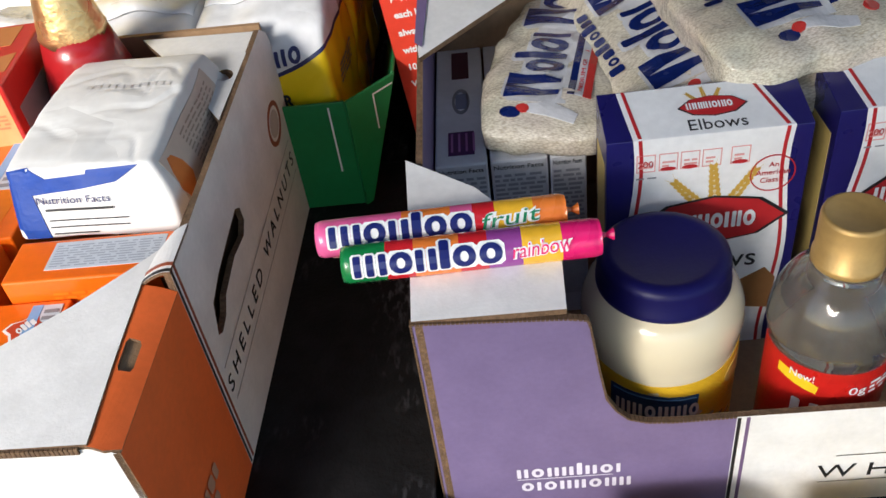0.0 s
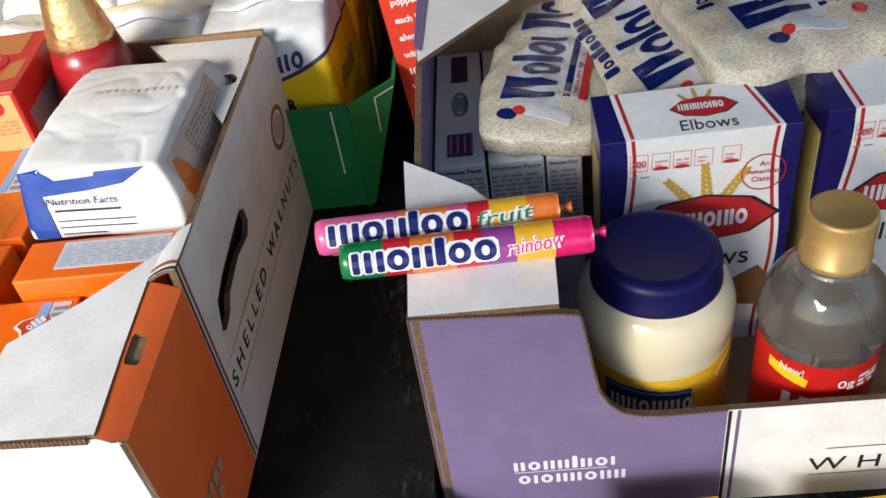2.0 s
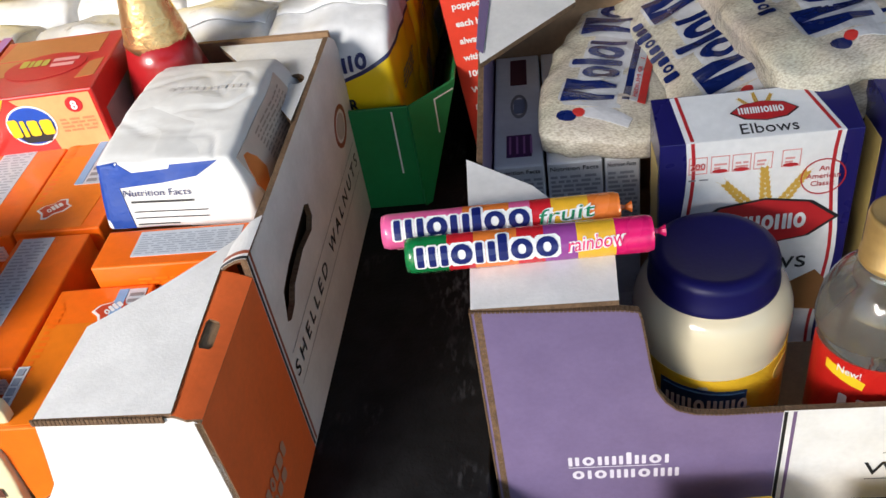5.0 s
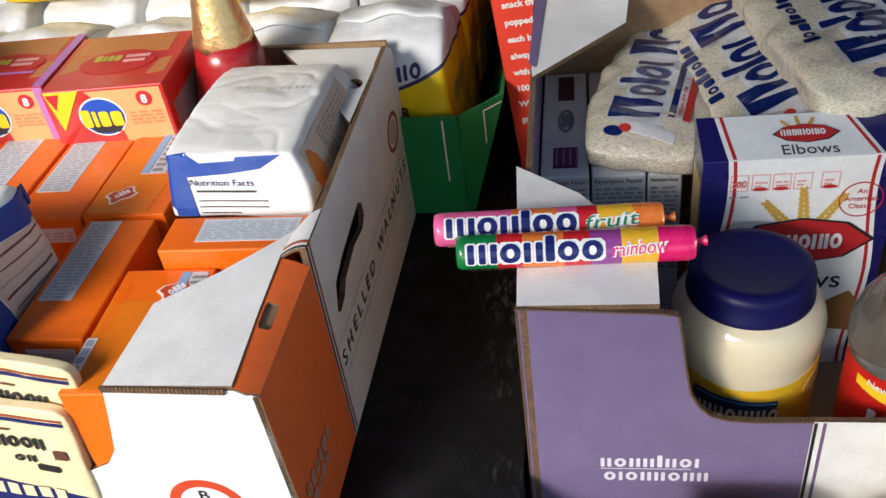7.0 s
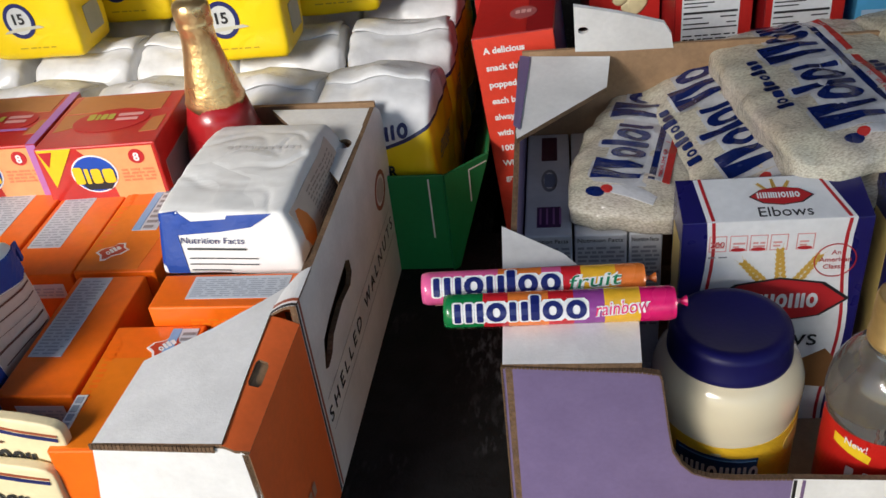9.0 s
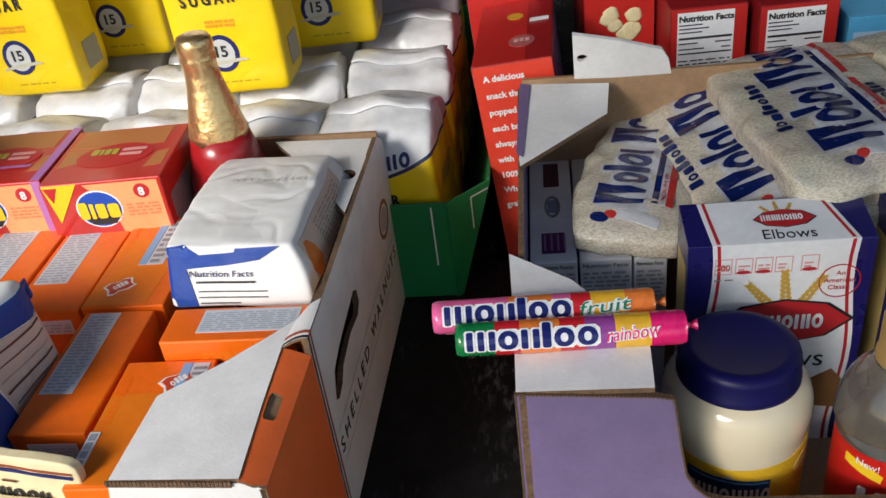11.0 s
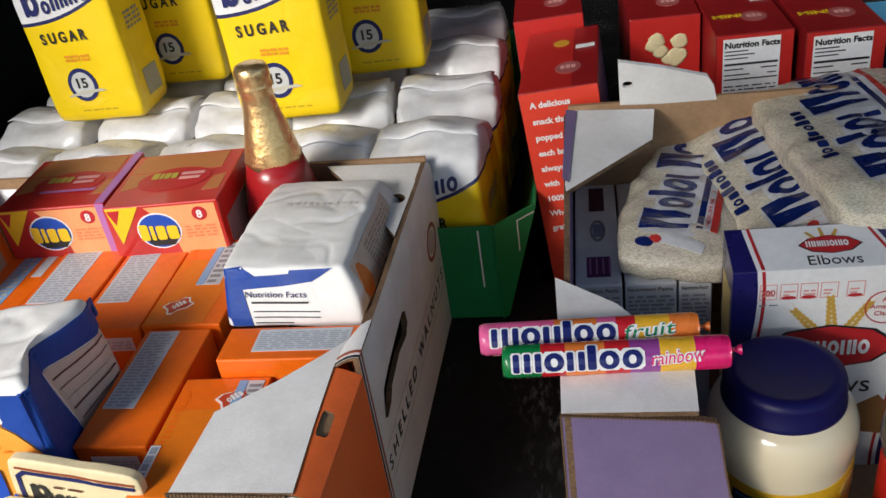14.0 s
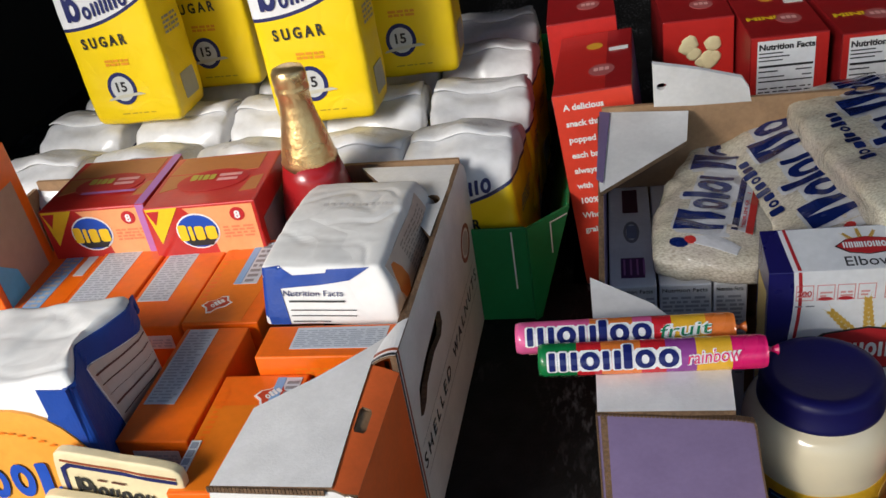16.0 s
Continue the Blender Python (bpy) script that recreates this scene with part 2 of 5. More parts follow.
def brand(rows, material, parent, m, warp=None, lift=0.0006, ring=9, name="brand_mark"):
    """A trade mark as plain shapes, each a part: (x, y, w, h, kind), kind 0 block, o disc, v wedges, 1 ring."""
    made = None
    for x, y, w, h, kind in rows:
        bm = bmesh.new()
        if kind == "v":
            for k in (0, 1):
                q = x + w * 0.5 * k
                bm.faces.new([bm.verts.new((*p, lift)) for p in ((q, y + h), (q + w * 0.18, y), (q + w * 0.34, y), (q + w * 0.52, y + h), (q + w * 0.40, y + h), (q + w * 0.26, y + h * 0.24), (q + w * 0.12, y + h))])
        elif kind == "o":
            bm.faces.new([bm.verts.new((*p, lift)) for p in oval(x + w / 2, y + h / 2, w / 2, h / 2, 14)])
        elif kind:
            a = [bm.verts.new((*p, lift)) for p in oval(x + w / 2, y + h / 2, w / 2, h / 2, 14)]
            b = [bm.verts.new((*p, lift)) for p in oval(x + w / 2, y + h / 2, w * 0.19, h * 0.24, 14)]
            for i in range(14):
                j = (i + 1) % 14
                bm.faces.new((a[i], a[j], b[j], b[i]))
        else:
            r = min(w, h) * 0.18
            pts = [(x + r, y), (x + w - r, y), (x + w, y + r), (x + w, y + h - r), (x + w - r, y + h), (x + r, y + h), (x, y + h - r), (x, y + r)]
            bm.faces.new([bm.verts.new((*p, lift)) for p in pts])
        if warp:
            bmesh.ops.triangulate(bm, faces=bm.faces[:])
            bmesh.ops.subdivide_edges(bm, edges=bm.edges[:], cuts=2, use_grid_fill=True)
            for v in bm.verts:
                v.co = warp(v.co)
        made = part(name, bm, material, parent, "", m)
    return made


# ---------------------------------------------------------------- the load bed of the car
def slab(name, x0, y0, z0, x1, y1, z1, material, label, bevel=0.0):
    ob = part(name, block(x1 - x0, y1 - y0, z1 - z0, bevel), material, None, label, at((x0 + x1) / 2, (y0 + y1) / 2, z0))
    return tagged(ob, label, "car interior", "", "structure")


LOW = -0.040
slab("floor", -1.0, -0.25, -0.09, 1.0, 1.75, LOW, BLACK_FLOOR, "scuffed black liner of the load floor")
slab("floor_mat", -0.995, 0.0, LOW, -0.0585, 0.657, 0.0, BLACK_FLOOR, "raised black mat on the load floor", 0.001)
slab("floor_mat", -0.995, 0.6572, LOW, -0.086, 1.74, 0.0, BLACK_FLOOR, "raised black mat on the load floor", 0.001)
slab("wall_back", -1.0, 1.75, -0.09, 1.0, 1.83, 0.95, DARK, "dark seat back behind the groceries")
slab("wall_left", -1.08, 0.1, -0.09, -1.0, 1.83, 0.95, DARK, "dark side trim of the load bed")
# Unseen wall: cuts sky light at the right, pale to bounce some back.
slab("bounce_wall", 0.50, 0.56, -0.09, 0.58, 1.83, 0.90, mat("bounce grey", (0.50, 0.50, 0.50), 0.6), "unseen grey wall that shapes light on the right")
# Roof slab out of view; its front edge is set to dim the tops.
slab("ceiling", -1.08, 0.25, 0.95, 1.08, 1.83, 1.0, DARK, "unseen dark roof slab that shades the tops")
# Unseen slab, added overhead to keep the sun off the right tray.
slab("sun_blocker", -0.69, -1.15, 0.86, 0.80, -0.15, 0.91, DARK, "unseen dark slab that blocks sun on the right")
# Added only to join the overhead blocker to the roof slab; out of view.
slab("slab_link", 0.50, -0.14, 0.90, 0.58, 0.24, 0.949, DARK, "unseen dark link between the added roof slabs")
# Ground out of view, its grey raised to bounce sunlight onto upright faces.
slab("ground", -40, -40, -0.65, 40, 40, -0.6, mat("pale ground", (0.25, 0.25, 0.24), 0.9, 0.2, 0.02, 0.3, 0.004), "unseen grey ground that bounces sunlight up")


# ---------------------------------------------------------------- walnut tray
WALL = 0.004
INK_RUST = ink("rust", (0.30, 0.07, 0.03))
INK_BROWN = ink("brown", (0.12, 0.045, 0.03))


def lip(pts, z0, parent, material=None, name="cut_edge", m=None):
    """The fluted brown edge where the board was cut: a thin wavy line along it."""
    bm = bmesh.new()
    for (xa, ya), (xb, yb) in zip(pts, pts[1:]):
        n = max(2, int(math.hypot(xb - xa, yb - ya) / 0.0022))
        for i in range(n):
            a, b = i / n, (i + 0.8) / n
            p, q = Vector((xa + (xb - xa) * a, ya + (yb - ya) * a, z0)), Vector((xa + (xb - xa) * b, ya + (yb - ya) * b, z0))
            d = Vector((-(q - p).y, (q - p).x, 0)).normalized() * 0.0006
            vs = [bm.verts.new(c) for c in (p - d, q - d, q + d, p + d, p - d + Vector((0, 0, -WALL)), q - d + Vector((0, 0, -WALL)), q + d + Vector((0, 0, -WALL)), p + d + Vector((0, 0, -WALL)))]
            for f in ((0, 1, 2, 3), (7, 6, 5, 4), (0, 4, 5, 1), (1, 5, 6, 2), (2, 6, 7, 3), (3, 7, 4, 0)):
                bm.faces.new([vs[k] for k in f])
    return part(name, bm, material or KRAFT, parent, "", m)


tray = thing("cardboard_tray", pose(-0.1785, 0.243, 0, 0, 0, -1.6), "white cardboard walnut tray with rust-orange corner, filled with groceries", "box")


def LEANS(c):
    """The corner panel leans inwards at its front."""
    return Vector((c.x, c.y, c.z - 0.003 * max(0, c.y) / 0.155 * max(0.0, 1 - c.x / 0.098)))


def FOLD(c):
    """The white strip between the side's ridge and the ledge falls inwards."""
    k = (c.x + 0.0165) / 0.0165
    return Vector((c.x, c.y, c.z + 0.1535 + 0.05 * c.y * (1 - k) + 0.0105 * (1 - max(0.0, 1 - k) ** 1.6) + 0.0008 * k))


def BEVEL(c):
    """The orange edge under the ledge slopes outwards and down."""
    k = min(1.0, max(0.0, (c.x + 0.0165) / 0.0165))
    return Vector((c.x - 0.003 * max(0.0, 1 - c.y / 0.098) * k, c.y, c.z + 0.1515 + 0.06 * c.y - 0.0065 * k ** 1.4))


OUT = SIDE @ at(0, 0, -WALL)
slot = [(0.122, 0.094), (0.128, 0.090), (0.140, 0.092), (0.150, 0.100), (0.180, 0.104), (0.205, 0.100), (0.214, 0.106), (0.213, 0.117), (0.205, 0.122), (0.180, 0.120), (0.150, 0.117), (0.130, 0.112)]
side = part("side_panel", sheet([(0.098, 0), (0.375, 0), (0.373, 0.150), (0.368, 0.160), (0.354, 0.1695), (0.098, 0.1655)], WALL, [slot]), (WHITE_BOARD, KRAFT, EDGE), tray, "white printed side with hand hole", OUT)
corner = part("corner_panel", sheet([(0, 0), (0.049, 0), (0.098, 0), (0.098, 0.08), (0.098, 0.1525), (0.049, 0.1497), (0.0, 0.1468), (0, 0.08)],
                                    WALL, (), LEANS, 3), (RUST, KRAFT, EDGE), tray, "rust-orange printed corner", OUT)
hole2 = [(-0.0138, 0.0420), (-0.0084, 0.0425), (-0.0072, 0.0450), (-0.0072, 0.0590), (-0.0084, 0.0615), (-0.0138, 0.0620), (-0.0150, 0.0595), (-0.0150, 0.0445)]
strip = part("folded_edge", sheet([(-0.0180, 0.0), (-0.008, -0.001), (0, 0.002), (0, 0.03), (0, 0.06), (0, 0.0975), (-0.0175, 0.0975), (-0.0180, 0.05)], 0.002, [hole2], BEVEL, 4), (RUST, KRAFT, EDGE), tray, "rust-orange folded edge with a small slot")
part("inner_board", sheet(rect(-0.0175, 0.033, -0.003, 0.068), 0.001, (), BEVEL, 3), KRAFT, tray, "", at(0, 0, -0.0016))
white_fold = part("folded_edge", sheet([(-0.0175, 0.0978), (0, 0.0978), (0, 0.118), (0, 0.137), (-0.006, 0.131), (-0.014, 0.115)], 0.002, (), FOLD, 4), (WHITE_BOARD, KRAFT, EDGE), tray, "white folded edge")
printed("stripe", rect(-0.0165, 0.0982, 0.0003, 0.1002), INK_BLACK, white_fold, at(0, 0, 0.002), "", FOLD, 0.0004, (), 4)
printed("stripe", rect(-0.0165, 0.1028, 0.0003, 0.1052), INK_RUST, white_fold, at(0, 0, 0.002), "", FOLD, 0.0004, (), 4)
# Board behind the hand hole, its kraft darkened to paint in the shade.
part("inner_board", sheet([(0.11, 0.01), (0.23, 0.01), (0.23, 0.155), (0.11, 0.152)], 0.003), mat("shaded kraft", (0.12, 0.07, 0.04), 0.9), tray, "", SIDE @ at(0, 0, -0.013))
ON_SIDE = SIDE @ at(0, 0, 0.0)
printed("stripe", [(0.0985, 0.002), (0.1005, 0.002), (0.1005, 0.1655), (0.0985, 0.1655)], INK_BLACK, side, ON_SIDE)
printed("stripe", [(0.103, 0.002), (0.1052, 0.002), (0.1052, 0.1655), (0.103, 0.1655)], INK_RUST, side, ON_SIDE)
words("S H E L L E D   W A L N U T S", 0.0165, INK_BLACK, side, ON_SIDE @ at(0.110, 0.056, 0), "black serif lettering", width=0.238)
bars([(0.112, 0.0755, 0.35, 0.0762), (0.112, 0.0475, 0.35, 0.0482)], INK_GREY, side, ON_SIDE)
printed("emblem_ring", oval(0.329, 0.105, 0.0195, 0.0165, 28), INK_RUST, side, ON_SIDE, "", None, 0.0003, [oval(0.329, 0.105, 0.0155, 0.0128, 28)])
printed("emblem", oval(0.329, 0.105, 0.012, 0.010, 20), mat("pale print", (0.5, 0.45, 0.42), 0.5), side, ON_SIDE)
brand([(0.010, 0.047, 0.008, 0.010, 1), (0.020, 0.047, 0.006, 0.010, 0), (0.028, 0.047, 0.007, 0.010, 1), (0.037, 0.047, 0.005, 0.010, 0), (0.044, 0.047, 0.008, 0.010, 0),
       (0.054, 0.047, 0.006, 0.010, 0), (0.015, 0.036, 0.009, 0.008, 0), (0.026, 0.036, 0.006, 0.008, 1), (0.034, 0.036, 0.007, 0.008, 0), (0.043, 0.036, 0.008, 0.008, 0)],
      ink("faded rust", (0.52, 0.27, 0.17)), corner, ON_SIDE, LEANS, 0.0007)
front_outline = [(-0.43, 0), (-0.0205, 0), (-0.0205, 0.153), (-0.089, 0.153), (-0.095, 0.125), (-0.101, 0.100), (-0.109, 0.088), (-0.122, 0.081), (-0.14, 0.080), (-0.43, 0.080)]
front = part("front_panel", sheet(front_outline, WALL), (WHITE_BOARD, KRAFT, EDGE), tray, "", FRONT @ at(0, 0, -WALL))
part("front_edge", sheet([(-0.0205, 0), (-0.0008, 0), (-0.0038, 0.1462), (-0.0100, 0.1500), (-0.0160, 0.1530), (-0.0205, 0.153)], WALL), (WHITE_BOARD, KRAFT, EDGE), tray, "", FRONT @ at(0, 0, -WALL))
printed("emblem_ring", oval(-0.058, 0.052, 0.024, 0.024, 32), ink("brick red", (0.55, 0.06, 0.02)), front, FRONT, "red ring emblem", None, 0.0003, [oval(-0.058, 0.052, 0.0175, 0.0175, 32)])
words("B", 0.012, INK_BLACK, front, FRONT @ at(-0.062, 0.058, 0))
part("bottom", block(0.42, 0.366, WALL, 0), KRAFT, tray, "", at(-0.215, 0.187, 0))
part("back_panel", block(0.421, WALL, 0.166, 0), KRAFT, tray, "", at(-0.2145, 0.371, 0))
part("left_panel", block(WALL, 0.36, 0.16, 0), KRAFT, tray, "", at(-0.4275, 0.187, 0))
ledge = part("corner_ledge", sheet([(-0.0160, 0), (-0.0170, 0.05), (-0.0170, 0.099), (-0.0130, 0.111), (-0.0060, 0.121), (-0.0025, 0.134), (-0.026, 0.109), (-0.050, 0.086), (-0.083, 0.060), (-0.0885, 0.0)], 0.0035,
                                   (), lambda c: Vector((c.x, c.y, c.z + c.y * 0.06 + 0.02 * c.x))), (WHITE_BOARD, WHITE_BOARD, EDGE), tray, "folded white corner flap", at(0, 0, 0.1515))
lip([(-0.09, 0.0), (-0.020, 0.0)], 0.1535, tray, EDGE, "cut_edge", at(0, -0.0012, 0))
back_hole = oval(-0.0125, 0.293, 0.006, 0.008, 12, 20)
part("corner_ledge", sheet([(-0.003, 0.353), (-0.088, 0.356), (-0.048, 0.304), (-0.004, 0.236)], 0.0035, [back_hole]), (WHITE_BOARD, WHITE_BOARD, EDGE), tray, "folded white corner flap", at(0, 0, 0.1655))

# ---------------------------------------------------------------- tray with the purple corner
tray2 = thing("cardboard_tray", pose(-0.054, 0.314, LOW), "white cardboard tray with purple corner and cut-out front", "box")
H0 = -LOW
purple_outline = [(0, 0), (0.169, 0), (0.169, H0 + 0.048), (0.135, H0 + 0.0475), (0.120, H0 + 0.049), (0.110, H0 + 0.053), (0.103, H0 + 0.061), (0.0975, H0 + 0.072),
                  (0.094, H0 + 0.094), (0.0895, H0 + 0.128), (0.088, H0 + 0.134), (0.078, H0 + 0.136), (0.04, H0 + 0.1385), (0, H0 + 0.141)]
OUT2 = FRONT @ at(0, 0, -WALL)
pc = part("corner_panel", sheet(purple_outline, WALL), (PURPLE, KRAFT, EDGE), tray2, "purple printed corner panel with a worn brown edge", OUT2)
lip(purple_outline[2:] + [(0, 0)], 0.0006, tray2, mat("flute kraft", (0.13, 0.075, 0.04), 0.9, 0.3, 0.002), "cut_edge", FRONT)
fp = part("front_panel", sheet([(0.169, 0), (0.46, 0), (0.46, H0 + 0.046), (0.169, H0 + 0.048)], WALL), (WHITE_BOARD, KRAFT, EDGE), tray2, "", OUT2)
for u0, u1, ink_ in ((0.1695, 0.1715, INK_BLACK), (0.1745, 0.1765, ink("plum", (0.16, 0.10, 0.20)))):
    printed("stripe", rect(u0, 0.001, u1, H0 + 0.047), ink_, fp, FRONT)
words("W H O", 0.0175, INK_BLACK, fp, FRONT @ at(0.2200, H0 - 0.0150, 0), "black serif capitals", width=0.066)
bars([(0.229, H0 + 0.0055, 0.31, H0 + 0.0061), (0.222, H0 - 0.0195, 0.31, H0 - 0.0189)], INK_BLACK, fp, FRONT)
PALE = ink("pale lilac", (0.72, 0.68, 0.78))
brand(glyphs("nonntnoi", 0.0086, 0.0078, 0.045, H0 + 0.005, 0.25) + [(0.045, H0 + 0.0030, 0.056, 0.0007, 0)] + glyphs("oionnonn", 0.0086, 0.0078, 0.047, H0 - 0.0085, 0.25),
      PALE, pc, FRONT)
part("side_panel", sheet([(0.0, 0), (0.335, 0), (0.335, H0 + 0.180), (0.0, H0 + 0.140)], WALL), (PURPLE, KRAFT, EDGE), tray2, "", pose(0.004, 0, 0, 90, 0, 90) @ at(0, 0, -0.002))
part("back_panel", block(0.44, WALL, H0 + 0.188, 0), KRAFT, tray2, "", at(0.226, 0.335, 0))
part("right_panel", block(WALL, 0.33, H0 + 0.15, 0), KRAFT, tray2, "", at(0.452, 0.167, 0))
part("bottom", block(0.45, 0.33, WALL, 0), KRAFT, tray2, "", at(0.226, 0.167, 0))
RISE = lambda c: Vector((c.x, c.y, c.z + 0.122 * c.y))
ledge2 = part("corner_ledge", sheet([(0.0005, 0.001), (0.078, 0.001), (0.079, 0.038), (0.036, 0.092), (-0.004, 0.120), (-0.001, 0.06)], 0.0035, (), RISE), (WHITE_BOARD, WHITE_BOARD, EDGE), tray2, "folded white corner flap with clear tape", at(0, 0, H0 + 0.1385))
TAPE = mat("clear tape", (0.75, 0.74, 0.70), 0.08, 0.02, 0.01, 0.5, 0.012, coat=0.6)
part("tape", sheet([(0.001, 0.010), (0.078, 0.012), (0.0785, 0.034), (0.001, 0.031)], 0.0004, (), lambda c: Vector((c.x, c.y, c.z + 0.122 * c.y + 0.0006 * math.sin(c.x * 260))), 3), TAPE, ledge2, "glossy clear tape", at(0, 0, 0.0038))
printed("stain", oval(0.010, 0.014, 0.003, 0.0012, 8), INK_BROWN, ledge2, at(0, 0, 0.0056))
printed("stain", oval(0.017, 0.016, 0.002, 0.001, 8), INK_BROWN, ledge2, at(0, 0, 0.0058))
part("corner_ledge", sheet([(0.012, 0.333), (0.078, 0.326), (0.073, 0.280), (0.004, 0.216), (0.003, 0.226)], 0.0035, (), RISE), (WHITE_BOARD, WHITE_BOARD, EDGE), tray2, "folded white corner flap", at(0, 0, H0 + 0.140))
printed("ledge_print", [(0.001, 0.232), (0.006, 0.226), (0.013, 0.33), (0.004, 0.333)], PURPLE, tray2, at(0, 0, H0 + 0.1445), "", RISE)
flap_hole = oval(0.0565, 0.0185, 0.0045, 0.0036, 10)
part("back_flap", sheet([(0.050, -0.002), (0.130, -0.006), (0.127, 0.010), (0.121, 0.021), (0.103, 0.027), (0.085, 0.033), (0.049, 0.042)], 0.004, [flap_hole]), (WHITE_BOARD, KRAFT, WHITE_BOARD), tray2, "white top flap standing up", pose(0, 0.336, H0 + 0.189, 104, 0, 0))


# ---------------------------------------------------------------- cartons
def carton(name, sx, sy, sz, material, m, label, group="", shape=None, bevel=0.0012):
    """A printed carton standing on z = 0, with its folded body."""
    t = thing(name, m, label, "box", group)
    bm = block(sx, sy, sz, bevel)
    if shape:
        for v in bm.verts:
            v.co = shape(v.co)
    body = part("body", bm, material, t)
    return t, body


LABEL_GREY = ink("label grey", (0.58, 0.61, 0.66))
LABEL_INK = ink("label ink", (0.36, 0.39, 0.45))
LABEL_BLUE = ink("label blue", (0.22, 0.40, 0.66))
AMBER = ink("amber", (0.80, 0.19, 0.008))


def fine_print(x0, y0, x1, y1, rows, seed=1, gap=0.45):
    """Bars for a block of unreadable small print."""
    rng = random.Random(seed)
    out, h = [], (y1 - y0) / rows
    for i in range(rows):
        x, y = x0, y0 + i * h
        while x < x1 - 0.002:
            w = min(rng.uniform(0.003, 0.010), x1 - x)
            out.append((x, y, x + w, y + h * (1 - gap)))
            x += w + rng.uniform(0.001, 0.003)
    return out


def flag(cx, cy, k, turn=0.0):
    pts = [(-1, -0.6), (-0.7, -0.75), (-0.2, -0.55), (0.4, -0.7), (1, -0.5), (0.85, -0.1), (1, 0.45), (0.6, 0.7), (0.1, 0.55), (-0.5, 0.75), (-1, 0.55), (-0.85, 0.0)]
    c, s = math.cos(radians(turn)), math.sin(radians(turn))
    return [(cx + k * (a * c - b * s), cy + k * (a * s + b * c)) for a, b in pts]


def popcorn(x0, x1, y0, y1, top, kind, seed):
    sx, sy = x1 - x0, y1 - y0
    t, body = carton("popcorn_box", sx, sy, top - 0.004, ORANGE, pose((x0 + x1) / 2, (y0 + y1) / 2, 0.004, 0, 0, random.Random(seed).uniform(-0.6, 0.6)),
                     {"label": "orange popcorn carton with a grey nutrition label", "flag": "orange popcorn carton with a red flag emblem", "blue": "orange popcorn carton with a pale blue stripe"}[kind], "popcorn cartons in the tray")
    up = at(0, 0, top - 0.004)
    hx, hy = sx / 2, sy / 2
    if kind == "label":
        wide = sx > sy
        r = (-hx + 0.022, -hy + 0.008, hx - 0.006, hy - 0.003) if wide else (-hx + 0.004, -hy + 0.034, hx - 0.023, hy - 0.002)
        lab = printed("nutrition_label", rect(*r), LABEL_GREY, body, up)
        bars(fine_print(r[0] + 0.002, r[1] + 0.002, r[2] - 0.002, r[3] - 0.002, 9 if wide else 24, seed, 0.55), LABEL_INK, lab, up)
        if wide:
            bars(fine_print(-0.02, 0.002, 0.02, 0.008, 2, seed), AMBER, body, FRONT @ at(0, top - 0.02, hy))
    elif kind == "flag":
        printed("print_panel", [(-hx + 0.001, -hy + 0.002), (hx * 0.55, -hy + 0.002), (hx * 0.75, hy - 0.03), (-hx + 0.001, hy - 0.03)], AMBER, body, up)
        ex, ey = (-0.010, -hy + 0.024) if seed % 2 else (0.010, hy - 0.020)
        em = printed("emblem", flag(ex, ey, 0.0108, 35), INK_WHITE, body, up, "", None, 0.0005)
        printed("emblem_field", flag(ex, ey, 0.0090, 35), ink("brick red", (0.55, 0.06, 0.02)), em, up, "", None, 0.0008)
        brand([(-0.005, -0.003, 0.003, 0.005, 1), (-0.0015, -0.003, 0.002, 0.006, 0), (0.001, -0.003, 0.002, 0.006, 0), (0.0035, -0.003, 0.0025, 0.005, 0)], INK_WHITE, em,
              up @ pose(ex, ey, 0, 0, 0, 45), None, 0.0011)
        r = (-hx + 0.024, -hy + 0.050, -hx + 0.043, hy - 0.006) if seed % 2 else (hx - 0.020, -hy + 0.056, hx - 0.003, hy - 0.004)
        lab = printed("label", rect(*r), LABEL_GREY, body, up, "", None, 0.0006)
        printed("label_stripe", rect(r[0], r[1], r[0] + 0.006, r[3]), LABEL_BLUE, lab, up @ at(0, 0, 0.0006))
        bars(fine_print(r[0] + 0.008, r[1] + 0.002, r[2] - 0.001, r[3] - 0.002, 8, seed), INK_GREY, lab, up @ at(0, 0, 0.0006))
        bars(fine_print(-hx + 0.004, -hy + 0.03, -hx + 0.009, hy - 0.01, 14, seed + 3), ORANGE, body, up)
    else:
        lab = printed("label_stripe", rect(-0.006, -hy + 0.004, 0.010, hy - 0.004), LABEL_BLUE, body, up)
        printed("label", rect(0.015, hy - 0.045, 0.024, hy - 0.008), LABEL_GREY, body, up)
        bars(fine_print(-0.004, -hy + 0.01, 0.008, hy - 0.01, 18, seed), mat("pale print", (0.5, 0.45, 0.42)), lab, up)
    if sx > sy or kind == "flag":
        return t, body
    end = printed("end_label", rect(-hx + 0.010, top - 0.024, hx - 0.008, top - 0.012), INK_WHITE, body, FRONT @ at(0, 0, hy))
    bars(fine_print(-hx + 0.012, top - 0.022, hx - 0.01, top - 0.014, 3, seed), LABEL_GREY, end, FRONT @ at(0, 0, hy))
    return t, body


popcorn(-0.350, -0.301, 0.289, 0.405, 0.145, "label", 1)
b2, b2body = popcorn(-0.2985, -0.240, 0.248, 0.352, 0.144, "flag", 2)
code = printed("barcode", rect(-0.0290, -0.046, -0.0225, -0.010), INK_WHITE, b2body, at(0, 0, 0.1404), "", None, 0.0006)
